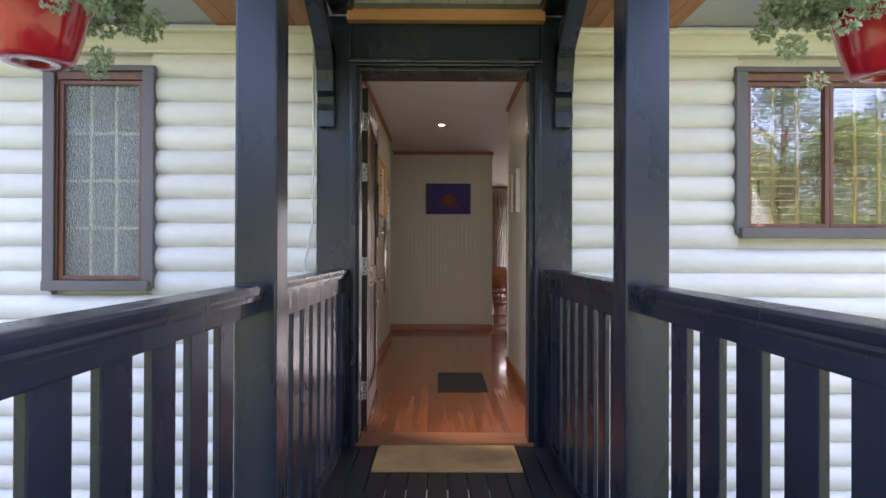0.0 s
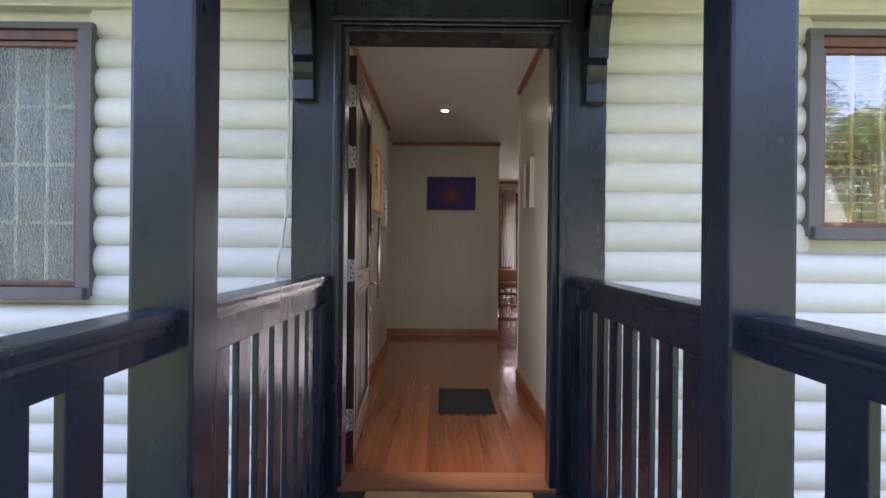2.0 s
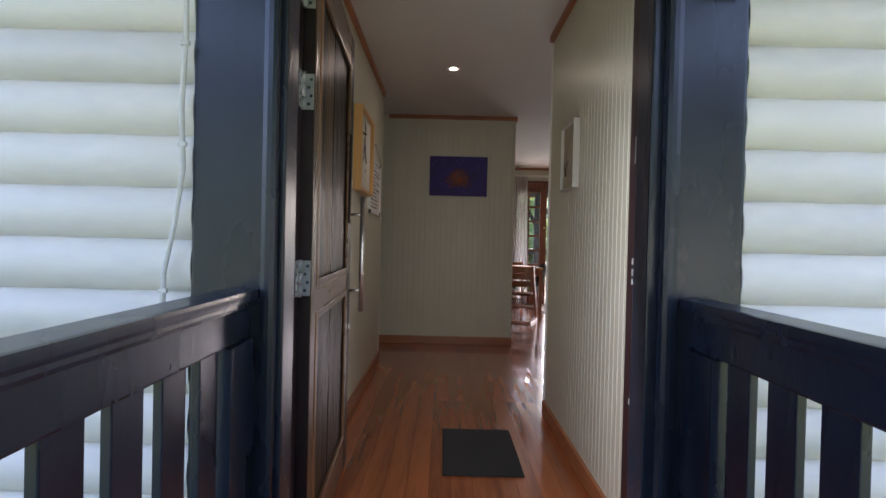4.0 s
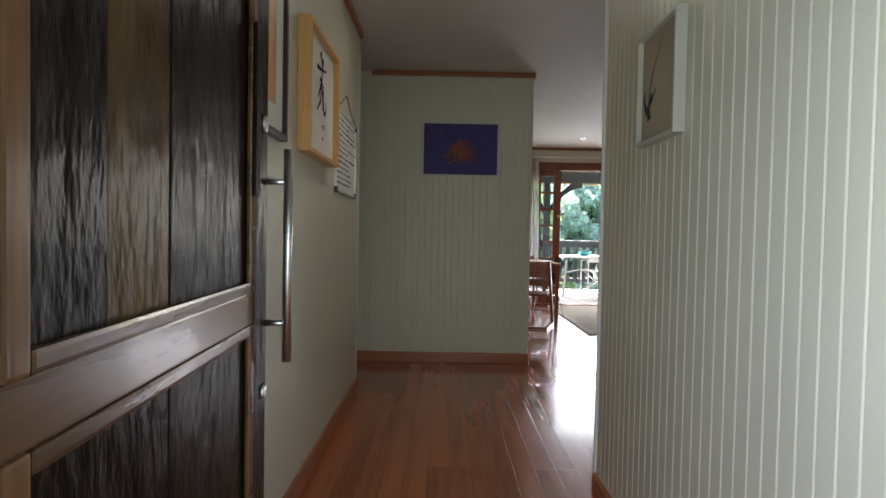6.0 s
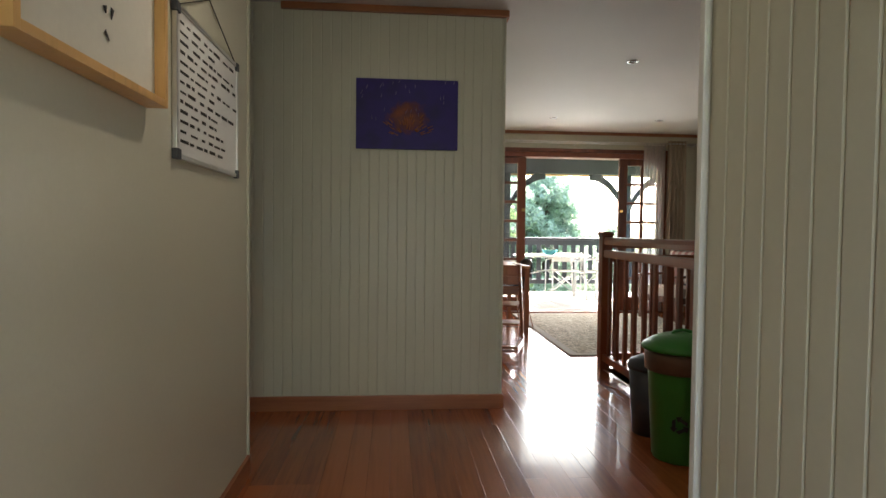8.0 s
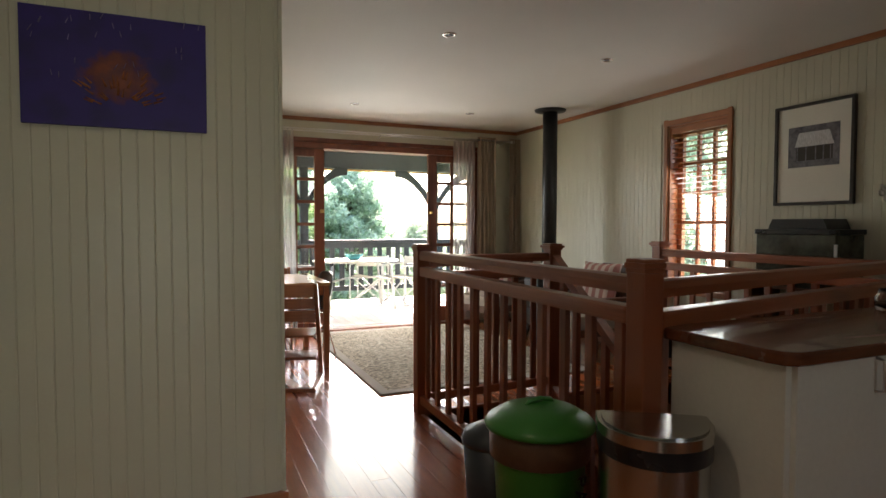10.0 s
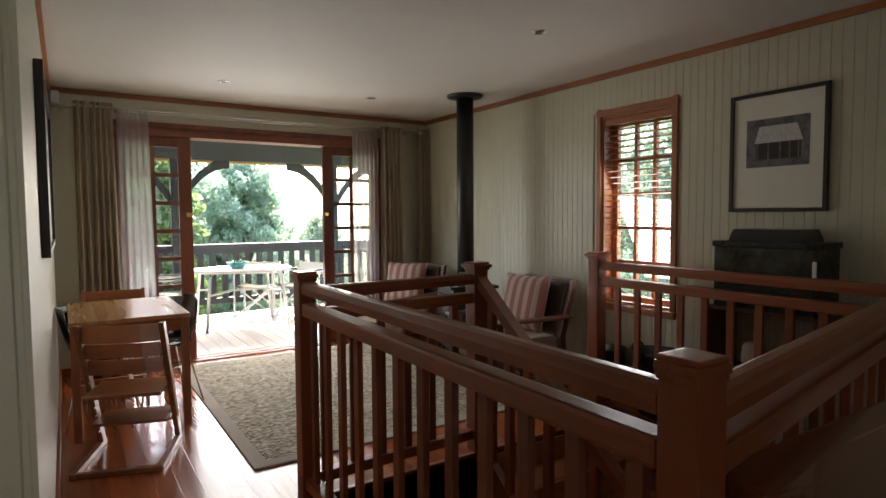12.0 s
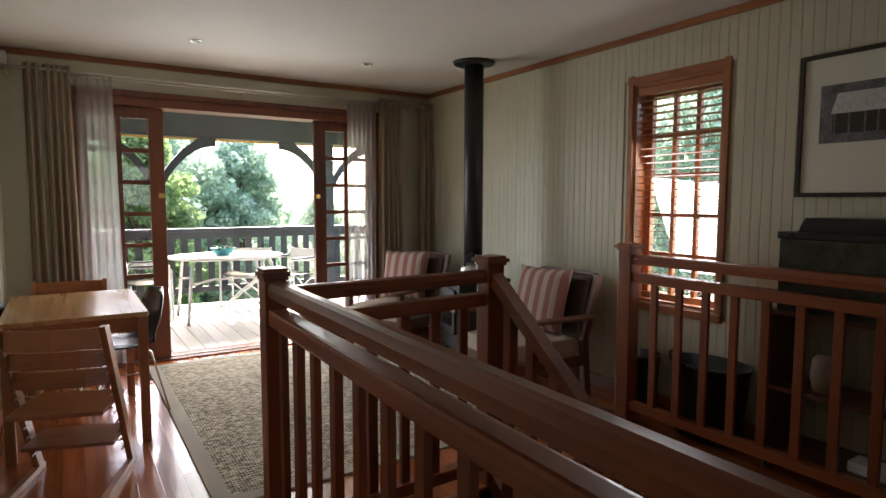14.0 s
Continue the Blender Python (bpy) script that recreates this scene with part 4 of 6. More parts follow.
def arch_brace(x, side):
    """A curved knee brace from a post up to the beam."""
    pts_i = [(x - side * 0.004 + side * 0.66 * (k / 9) ** 1.25, 1.50 + 0.585 * math.sin(k / 9 * math.pi / 2)) for k in range(10)]
    outer = [(x + side * 0.66, 2.195), (x + side * 0.46, 2.195), (x + side * 0.25, 2.03), (x + side * 0.10, 1.86), (x - side * 0.004, 1.70)]
    bm = prism(pts_i + outer, TY + 0.005, TY + 0.075, "y")
    solid("terrace_brace", bm, "rail_dark", "curved dark painted knee brace under the terrace beam", "brace", group="terrace braces")


for x, side in ((2.715, 1), (4.885, -1), (2.585, -1), (5.015, 1)):
    arch_brace(x, side)


def terrace_rail(a, b, label):
    v = Vector((b[0] - a[0], b[1] - a[1], 0))
    ln, ang = v.length, math.degrees(math.atan2(v.y, v.x))
    rl = thing("terrace_railing", label, "railing", (a[0], a[1], 0), ang, group="terrace railings")
    part("top_rail", box(0, ln, -0.06, 0.06, 0.955, 1.0, bevel=0.008), "rail_dark", rl)
    part("rail_board", box(0, ln, -0.02, 0.02, 0.86, 0.954, bevel=0.004), "rail_dark", rl)
    part("bottom_rail", box(0, ln, -0.025, 0.025, 0.14, 0.22, bevel=0.004), "rail_dark", rl)
    x = 0.07
    while x < ln - 0.04:
        piece("baluster", "terrace_baluster", lambda: box(-0.042, 0.042, -0.012, 0.012, 0.215, 0.865, bevel=0.003), "rail_dark", rl, pose(x, 0, 0))
        x += 0.165
    return rl


TL = "dark painted timber terrace railing with flat balusters"
terrace_rail((0.365, TY + 0.045), (2.585, TY + 0.045), TL)
terrace_rail((2.715, TY + 0.045), (4.885, TY + 0.045), TL)
terrace_rail((5.015, TY + 0.045), (6.185, TY + 0.045), TL)
terrace_rail((0.3, BACK + 0.25), (0.3, TY - 0.02), TL)
terrace_rail((6.25, BACK + 0.25), (6.25, TY - 0.02), TL)

# terrace table and chairs
tab = thing("terrace_table", "oval white garden table on aluminium tube legs", "table", (3.25, 14.72, -0.02))
bm = lathe([(0.0, 0.715), (0.60, 0.715), (0.625, 0.722), (0.63, 0.733), (0.622, 0.742), (0.0, 0.745)], 40)
bm.transform(Matrix.Diagonal((1.05, 0.82, 1, 1)))
part("tabletop", bm, "outdoor_white", tab)
for sx in (-1, 1):
    for sy in (-1, 1):
        part("leg", tube([(sx * 0.40, sy * 0.30, 0.716), (sx * 0.44, sy * 0.33, 0.66), (sx * 0.50, sy * 0.36, 0.0)], 0.019, 12), "alu", tab)
    part("brace", tube([(sx * 0.46, -0.34, 0.45), (sx * 0.40, -0.1, 0.48), (sx * 0.40, 0.1, 0.48), (sx * 0.46, 0.34, 0.45)], 0.013, 10), "alu", tab)
part("brace", tube([(-0.46, -0.335, 0.45), (-0.2, -0.33, 0.50), (0.2, -0.33, 0.50), (0.46, -0.335, 0.45)], 0.013, 10), "alu", tab)
bowl = thing("bowl", "teal ceramic bowl of trailing flowers on the garden table", "bowl", (3.21, 14.7, 0.725))
part("bowl_body", lathe([(0.0, 0.0), (0.07, 0.0), (0.11, 0.03), (0.14, 0.085), (0.132, 0.085), (0.10, 0.035), (0.0, 0.02)], 24), "teal", bowl)
bm = bmesh.new()
for k in range(60):
    a, r = random.uniform(0, 6.28), random.uniform(0, 0.13)
    add_box(bm, -0.012, 0.012, -0.008, 0.008, -0.002, 0.002, m=pose(r * math.cos(a), r * math.sin(a), random.uniform(0.08, 0.11), random.uniform(-50, 50), random.uniform(-50, 50), math.degrees(a)))
part("flowers", bm, "leaf_dark", bowl)


def director_chair(at, turn):
    c = thing("folding_chair", "folding garden chair with white canvas and aluminium frame", "chair", at, turn, group="garden chairs")
    for s in (-0.26, 0.26):
        part("arm_frame", tube([(s, -0.24, 0.02), (s, 0.0, 0.015), (s, 0.24, 0.02), (s, 0.25, 0.06), (s, 0.24, 0.60), (s, 0.20, 0.64), (s, -0.18, 0.64), (s, -0.24, 0.60), (s, -0.25, 0.08), (s, -0.24, 0.02)], 0.012, 10), "alu", c)
        part("back_post", tube([(s, -0.20, 0.55), (s, -0.25, 0.76)], 0.012, 10), "alu", c)
        part("armrest", box(s - 0.025, s + 0.025, -0.17, 0.2, 0.65, 0.668, bevel=0.006), "black_shell", c)
    for y in (-0.2, 0.2):
        part("cross_bar", tube([(-0.26, y, 0.03), (0.24, y, 0.44)], 0.011, 8), "alu", c)
        part("cross_bar", tube([(0.26, y + 0.025, 0.03), (-0.24, y + 0.025, 0.44)], 0.011, 8), "alu", c)
    bm = bmesh.new()
    vs = [[bm.verts.new((x, y, 0.45 - 0.03 * (1 - (x / 0.25) ** 2))) for y in (-0.22, 0, 0.22)] for x in (-0.25, -0.12, 0, 0.12, 0.25)]
    for i in range(4):
        for j in range(2):
            bm.faces.new((vs[i][j], vs[i + 1][j], vs[i + 1][j + 1], vs[i][j + 1])).smooth = True
    bmesh.ops.solidify(bm, geom=bm.faces[:], thickness=0.006)
    part("canvas_seat", bm, "canvas", c)
    part("canvas_back", box(-0.265, 0.265, -0.012, 0.0, 0.0, 0.17, bevel=0.004, m=pose(0, -0.196, 0.585, 9.5, 0, 0)), "canvas", c)
    return c


chair0 = director_chair((4.12, 14.95, -0.02), 112)
copy_thing(chair0, pose(2.42, 14.95, -0.02, 0, 0, -95))
copy_thing(chair0, pose(3.62, 15.28, -0.02, 0, 0, 150))


# ---- trees and garden ----
def leaf_cloud(centres, per, spread, size, squash=0.8):
    """Many small leaf quads gathered in clumps."""
    rng = np.random.default_rng(len(centres) * 7 + per)
    c = np.repeat(np.array(centres, dtype=float), per, axis=0)
    n = len(c)
    off = rng.normal(size=(n, 3))
    off /= np.linalg.norm(off, axis=1)[:, None]
    c = c + off * (rng.uniform(0.35, 1.0, (n, 1)) ** 0.5) * spread * np.array([1, 1, squash])
    u = rng.normal(size=(n, 3))
    u /= np.linalg.norm(u, axis=1)[:, None]
    v = np.cross(u, rng.normal(size=(n, 3)))
    v /= np.linalg.norm(v, axis=1)[:, None]
    s = size * rng.uniform(0.6, 1.4, (n, 1))
    quad = np.stack([c - u * s, c + v * s * 0.5, c + u * s, c - v * s * 0.5], axis=1).reshape(-1, 3)
    me = bpy.data.meshes.new("crown")
    me.from_pydata(quad.tolist(), [], np.arange(4 * n).reshape(-1, 4).tolist())
    return me


def leaf_material(name, lo, hi):
    m, t, b = nodes_of(name)
    geo, ramp = t.nodes.new("ShaderNodeNewGeometry"), t.nodes.new("ShaderNodeValToRGB")
    ramp.color_ramp.elements[0].color, ramp.color_ramp.elements[1].color = (*lo, 1), (*hi, 1)
    t.links.new(geo.outputs["Random Per Island"], ramp.inputs[0])
    t.links.new(ramp.outputs[0], b.inputs["Base Color"])
    b.inputs["Roughness"].default_value = 0.5
    tl, mix = t.nodes.new("ShaderNodeBsdfTranslucent"), t.nodes.new("ShaderNodeMixShader")
    t.links.new(ramp.outputs[0], tl.inputs[0])
    mix.inputs[0].default_value = 0.55
    t.links.new(b.outputs[0], mix.inputs[1])
    t.links.new(tl.outputs[0], mix.inputs[2])
    t.links.new(mix.outputs[0], t.nodes["Material Output"].inputs[0])
    return m


M["leaf"] = leaf_material("foliage_light", (0.10, 0.17, 0.06), (0.27, 0.37, 0.15))
M["leaf_dark"] = leaf_material("foliage_deep", (0.055, 0.12, 0.06), (0.16, 0.26, 0.12))
M["leaf_grey"] = leaf_material("foliage_silver", (0.22, 0.29, 0.14), (0.48, 0.55, 0.37))
# Green leaves lightened towards blue: distance haze is put into the colour.
M["leaf_haze_blue"] = leaf_material("foliage_haze_blue", (0.25, 0.37, 0.25), (0.50, 0.61, 0.48))
# Palest copy of the foliage, washed out in colour as if by haze.
M["leaf_haze_pale"] = leaf_material("foliage_haze_pale", (0.32, 0.40, 0.26), (0.5, 0.56, 0.42))


def height_at(x, y):
    t = min(max((y - 4.5) / 6.0, 0), 1)
    z = -0.75 - 2.3 * t * t * (3 - 2 * t)
    if y < -2:
        z += min((-2 - y) * 0.16, 4.0)
    if y > 20:
        z -= min((y - 20) * 0.10, 5.0)
    return z - 0.1


def tree(x, y, h, r, leaf, label, clumps=70, per=90, size=0.16, low=0.25, group=""):
    z0 = height_at(x, y)
    rng = random.Random(int(x * 31 + y * 17))
    tr = thing("tree", label, "tree", (x, y, z0), group=group)
    bm = tube([(0, 0, -0.3), (0.03 * h * 0.2, 0, h * 0.25), (0.0, 0.02 * h, h * 0.55), (0.05, 0, h * 0.88)], [h * 0.028, h * 0.022, h * 0.014, h * 0.004], 8)
    cs = []
    for k in range(clumps):
        t = rng.uniform(low, 1.0)
        prof = math.sin(math.pi * min(1, 0.12 + (t - low) / (1 - low) * 0.88)) ** 0.6
        a = rng.uniform(0, 6.283)
        rr = r * prof * rng.uniform(0.35, 1.05)
        cs.append((rr * math.cos(a), rr * math.sin(a), h * t + rng.uniform(-0.2, 0.2)))
    for c in cs[:14]:
        join(bm, tube([(0.02, 0, max(0.2 * h, c[2] - 0.25 * h)), (c[0] * 0.5, c[1] * 0.5, c[2] - 0.1 * h), c], [h * 0.010, h * 0.006, h * 0.002], 5))
    part("trunk", bm, "bark", tr)
    me = leaf_cloud(cs, per, r * 0.26, size)
    me.materials.append(M[leaf])
    cr = new("crown", me)
    cr.parent = tr
    return tr


BT = "broad-leaved green tree beyond the terrace"
for x, y, h, r, leaf in ((4.6, 30, 7.6, 2.6, "leaf_haze_blue"), (7.4, 31, 8.1, 1.9, "leaf_haze_blue"), (2.6, 33, 8.4, 3.0, "leaf_haze_blue"), (3.4, 27, 7.0, 1.9, "leaf"), (6.1, 33.5, 8.6, 2.4, "leaf_haze_blue"), (-0.5, 30, 8.5, 3.2, "leaf_dark"), (11.0, 40, 5.6, 2.4, "leaf_haze_pale"),
                         (-5.0, 34, 10, 3.6, "leaf"), (15.5, 44, 6.6, 2.6, "leaf_haze_pale"), (25.0, 48, 6.6, 3.4, "leaf_haze_pale"), (-10, 30, 9, 3.5, "leaf_dark")):
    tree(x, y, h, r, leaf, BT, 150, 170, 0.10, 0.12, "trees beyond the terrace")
for x, y, h, r, leaf in ((16.0, 17.0, 7.5, 2.3, "leaf_haze_blue"), (17.5, 20.5, 8.6, 2.6, "leaf_haze_blue"), (20.5, 24.5, 9.5, 3.0, "leaf_haze_pale"), (22.5, 20.0, 9.0, 2.8, "leaf_haze_blue"), (18.0, 26.5, 8.6, 2.6, "leaf_haze_blue")):
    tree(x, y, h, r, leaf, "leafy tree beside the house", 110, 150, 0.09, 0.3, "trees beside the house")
for x, y, h, r, leaf in ((-3.0, -12, 5.0, 2.2, "leaf"), (0.5, -17, 6.5, 2.8, "leaf_dark"), (3.6, -13, 4.6, 2.2, "leaf"), (5.4, -11.5, 4.2, 2.0, "leaf_dark"), (7.5, -12.5, 4.6, 2.3, "leaf"), (10.5, -14, 5.6, 2.6, "leaf"), (-6.5, -13, 6, 2.6, "leaf_dark"), (14, -16, 8, 3.0, "leaf_dark"), (-11, -15, 7, 3, "leaf"), (6.0, -20, 7.5, 2.6, "leaf_dark"), (2.0, -22, 8.0, 2.6, "leaf_dark"), (13.0, -10.5, 5.6, 2.6, "leaf"), (17.5, -12.5, 7.5, 3.2, "leaf_dark"), (22.0, -13, 8, 3.4, "leaf")):
    tree(x, y, h * 0.78, r, leaf, "leafy garden tree facing the front of the house", 110, 190, 0.055, 0.08, "trees facing the house front")

rng = random.Random(5)
cs = []
for k in range(420):
    x = rng.uniform(-90, 110)
    y = rng.uniform(62, 105)
    cs.append((x, y, -10 + (y - 62) * 0.16 + rng.uniform(0, 4)))
# The haze over these woods lies only in their pale leaf colour.
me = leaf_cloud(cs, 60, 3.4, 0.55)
me.materials.append(M["leaf_haze_pale"])
tagged(new("distant_woods", me), "woods on the far hillside, leaves coloured pale for haze", "woods", kind="stuff")

# garden fence and white chairs facing the front of the house
fence = thing("garden_fence", "white metal picket fence across the garden", "fence")
for k in range(60):
    x = -3 + k * 0.2
    piece("picket", "picket", lambda: box(-0.02, 0.02, -0.012, 0.012, 0, 1.0, bevel=0.003), "outdoor_white", fence, pose(x, -9.0, height_at(x, -9.0)))
part("fence_rail", boxes((-3.05, 8.85, -8.985, -8.965, height_at(0, -9) + 0.2, height_at(0, -9) + 0.24), (-3.05, 8.85, -8.985, -8.965, height_at(0, -9) + 0.85, height_at(0, -9) + 0.89)), "outdoor_white", fence)


def garden_chair(at, turn):
    c = thing("plastic_chair", "white moulded plastic garden chair on the lawn", "chair", at, turn, group="white lawn chairs")
    for sx in (-1, 1):
        for sy in (-1, 1):
            part("leg", tube([(sx * 0.2, sy * 0.2, 0.42), (sx * 0.25, sy * 0.25, 0)], 0.022, 8), "outdoor_white", c)
        part("armrest", tube([(sx * 0.25, 0.2, 0.42), (sx * 0.27, 0.2, 0.63), (sx * 0.27, -0.2, 0.64)], 0.022, 8), "outdoor_white", c)
    part("seat", box(-0.24, 0.24, -0.24, 0.24, 0.41, 0.44, bevel=0.012), "outdoor_white", c)
    for k in range(5):
        x = -0.19 + k * 0.095
        part("back_slat", box(x - 0.035, x + 0.035, -0.012, 0.012, 0, 0.42, bevel=0.008, m=pose(0, -0.24, 0.43, 12, 0, 0)), "outdoor_white", c)
    part("back_top", box(-0.24, 0.24, -0.014, 0.014, 0.38, 0.45, bevel=0.010, m=pose(0, -0.24, 0.43, 12, 0, 0)), "outdoor_white", c)
    return c


g0 = garden_chair((3.6, -6.2, height_at(3.6, -6.2) + 0.1), 20)
for x, y, a in ((4.3, -6.5, -15), (5.0, -6.1, 40), (5.9, -6.6, 5)):
    copy_thing(g0, pose(x, y, height_at(x, y) + 0.1, 0, 0, a))


# ---- hanging flower pots ----
def hanging_pot(x, y, z, label, seed, lean):
    hp = thing("hanging_pot", label, "flower pot", (x, y, z), group="hanging flower pots")
    part("pot", lathe([(0.0, 0.012), (0.035, 0.012), (0.04, 0.0), (0.092, 0.0), (0.105, 0.012), (0.128, 0.09), (0.145, 0.17), (0.152, 0.178), (0.152, 0.2), (0.136, 0.2), (0.13, 0.16), (0.0, 0.15)], 36), "red_pot", hp, "glossy red glazed pot")
    rng = random.Random(seed)
    cs = []
    for k in range(330):
        a = rng.uniform(0, 6.283)
        r = min(abs(rng.gauss(0.11, 0.07)), 0.24)
        drop = max(0, r - 0.15) * rng.uniform(0.2, 2.0)
        cs.append((r * math.cos(a) + lean * max(0, r - 0.03) * 0.8, r * math.sin(a), 0.24 + rng.uniform(-0.03, 0.14) - drop))
    me = leaf_cloud(cs, 84, 0.042, 0.0105)
    me.materials.append(M["leaf_grey"])
    cr = new("plant", me)
    cr.parent = hp
    for k in range(3):
        a = k * 2.094 + 0.4
        part("hanger", tube([(0.145 * math.cos(a), 0.145 * math.sin(a), 0.19), (0, 0, 0.69)], 0.002, 5), "black", hp)
    bm = bmesh.new()
    for k in range(26):
        c = cs[rng.randrange(len(cs))]
        join(bm, lathe([(0, -0.006), (0.006, -0.002), (0.006, 0.003), (0, 0.006)], 6, pose(c[0] + rng.uniform(-.03, .03), c[1] - 0.03, c[2] + rng.uniform(-.02, .04))))
    part("flowers", bm, "canvas", hp)["kind"] = "stuff"
    return hp


hanging_pot(-0.70, 2.22, 1.665, "red glazed hanging pot with silvery trailing plant", 3, 0.6)
hanging_pot(1.95, 2.25, 1.645, "red glazed hanging pot with bushy trailing plant", 8, -0.8)

# ---- mats ----
mat_out = solid("doormat", box(0.205, 0.965, 3.345, 3.715, -0.012, 0.006, bevel=0.006), "coir", "tan coir doormat on the porch deck", "doormat")
solid("hall_mat", box(0.53, 0.925, 5.0, 5.69, 0.0, 0.010, bevel=0.004), "black_mat", "small black mat on the hall floor", "doormat")
rug = thing("rug", "sisal rug with pale cloth binding on the living room floor", "rug")
part("weave", box(2.24, 4.0, 10.16, 12.65, 0.0, 0.010, bevel=0.002), "rug", rug)
part("binding", boxes((2.17, 2.25, 10.09, 12.72, 0.0, 0.013), (3.99, 4.07, 10.09, 12.72, 0.0, 0.013), (2.25, 3.99, 10.09, 10.17, 0.0, 0.0126), (2.25, 3.99, 12.64, 12.72, 0.0, 0.0126), bevel=0.004), "rug_edge", rug, "pale grey cloth binding")


# ---- counter ----
counter = thing("kitchen_counter", "kitchen peninsula with white panelled sides", "counter")
part("end_panel", box(2.375, 2.40, 7.09, 7.50, 0.0, 0.872, bevel=0.002), "white", counter)
for k in range(4):
    part("front_panel", box(2.402 + k * 0.56, 2.958 + k * 0.56, 7.075, 7.10, 0.09, 0.872, bevel=0.003), "white", counter)
    part("handle", tube([(2.745 + k * 0.56, 7.074, 0.76), (2.745 + k * 0.56, 7.05, 0.765), (2.745 + k * 0.56, 7.05, 0.855), (2.745 + k * 0.56, 7.074, 0.86)], 0.005, 8), "steel", counter, "slim steel handle")
part("carcass", box(2.401, 4.64, 7.101, 7.49, 0.0, 0.872), "white", counter)
bm = bmesh.new()
ol = [(2.335, 7.12), (2.345, 7.075), (2.375, 7.05), (2.42, 7.045), (4.66, 7.045), (4.66, 7.525), (2.42, 7.525), (2.335, 7.495)]
join(bm, prism(ol, 0.872, 0.912, "z"))
bmesh.ops.bevel(bm, geom=[e for e in bm.edges if abs(e.verts[0].co.z - e.verts[1].co.z) < 1e-6], offset=0.010, segments=3, profile=0.6, affect="EDGES")
solid("counter_worktop", bm, "counter", "dark reddish polished timber worktop with rounded edge", "worktop")
tumbler = thing("glass_jar", "small clear glass jar on the worktop", "jar", (3.455, 7.445, 0.912))
jar = part("jar", lathe([(0.0, 0.0), (0.04, 0.0), (0.045, 0.02), (0.045, 0.05), (0.032, 0.07), (0.034, 0.085), (0.03, 0.085), (0.028, 0.07), (0.04, 0.05), (0.04, 0.02), (0.0, 0.012)], 20), "glass", tumbler)
orchid = thing("orchid", "white orchid in a small pot on the worktop", "plant", (3.545, 7.43, 0.912))
part("pot", lathe([(0.0, 0.0), (0.05, 0.0), (0.062, 0.10), (0.055, 0.10), (0.0, 0.09)], 20), "white", orchid)
part("stem", tube([(0, 0, 0.09), (0.02, 0.0, 0.3), (0.0, 0.02, 0.44), (-0.08, 0.03, 0.53)], 0.004, 6), "leaf_dark", orchid)
for k in range(5):
    bm = bmesh.new()
    for q in range(5):
        join(bm, lathe([(0.0, -0.002), (0.018, 0.0), (0.0, 0.002)], 8, pose(0, 0, 0, 0, 0, 72 * q) @ pose(0.02, 0, 0) @ Matrix.Diagonal((1.1, 0.75, 1, 1))))
    bm.transform(pose(-0.10 + k * 0.035, 0.03 - k * 0.004, 0.53 - abs(k - 2) * 0.03 + k * 0.01, 70, 20 * k - 40, 30 * k))
    part("blossom", bm, "canvas", orchid)

# ---- bins ----
gb = thing("recycling_bin", "green plastic paper recycling bin with domed lid", "bin", (2.02, 7.755, 0))
part("bin_body", lathe([(0.0, 0.0), (0.13, 0.0), (0.135, 0.01), (0.165, 0.50), (0.172, 0.52), (0.172, 0.535), (0.16, 0.535), (0.15, 0.5), (0.0, 0.48)], 40), "green", gb)
part("bag_cuff", lathe([(0.169, 0.44), (0.176, 0.445), (0.178, 0.53), (0.172, 0.545), (0.160, 0.54), (0.166, 0.44)], 40), "bag", gb, "brown bin liner folded over the rim")
lid = part("lid", lathe([(0.182, 0.542), (0.193, 0.546), (0.195, 0.558), (0.182, 0.574), (0.14, 0.60), (0.09, 0.618), (0.04, 0.626), (0.0, 0.628)], 40), "green", gb, "glossy green domed lid")
part("lid_handle", tube([(-0.06, 0, 0.612), (-0.045, 0, 0.632), (0.0, 0, 0.640), (0.045, 0, 0.632), (0.06, 0, 0.612)], 0.008, 10), "green", lid)
for k in range(3):
    a = math.radians(120 * k + 90)
    bm = bmesh.new()
    q = [(-0.030, 0.0), (0.012, 0.0), (0.012, 0.010), (0.034, -0.008), (0.012, -0.026), (0.012, -0.016), (-0.022, -0.016)]
    join(bm, prism([(u, v - 0.018) for u, v in q], -0.151, -0.147, "y"))
    bm.transform(pose(0, 0, 0.20) @ Matrix.Rotation(a, 4, "Y"))
    bm.transform(pose(0, 0, 0, 0, 0, -28))
    part("recycling_mark", bm, "ink", gb)
txt = bpy.data.curves.new("lettering", "FONT")
txt.body, txt.size, txt.extrude, txt.align_x = "PAPER", 0.085, 0.002, "CENTER"
txt.space_character = 1.1
letters = new("lettering", txt)
letters.data.materials.append(M["ink"])
dg = bpy.context.evaluated_depsgraph_get()
me = bpy.data.meshes.new_from_object(letters.evaluated_get(dg))
bpy.data.objects.remove(letters)
lt = new("lettering", me)
lt.parent = gb
lt.matrix_basis = pose(0, 0, 0, 0, 0, 18) @ pose(0.0, -0.162, 0.28, 90 - 3, 0, 0) @ pose(0, 0, 0, 0, 0, -90)

sb = thing("pedal_bin", "half-round brushed steel pedal bin with black lid", "bin", (2.17, 7.36, 0), -34)
half = [(0.157 * math.cos(math.pi * k / 40), -0.17 * math.sin(math.pi * k / 40)) for k in range(41)]


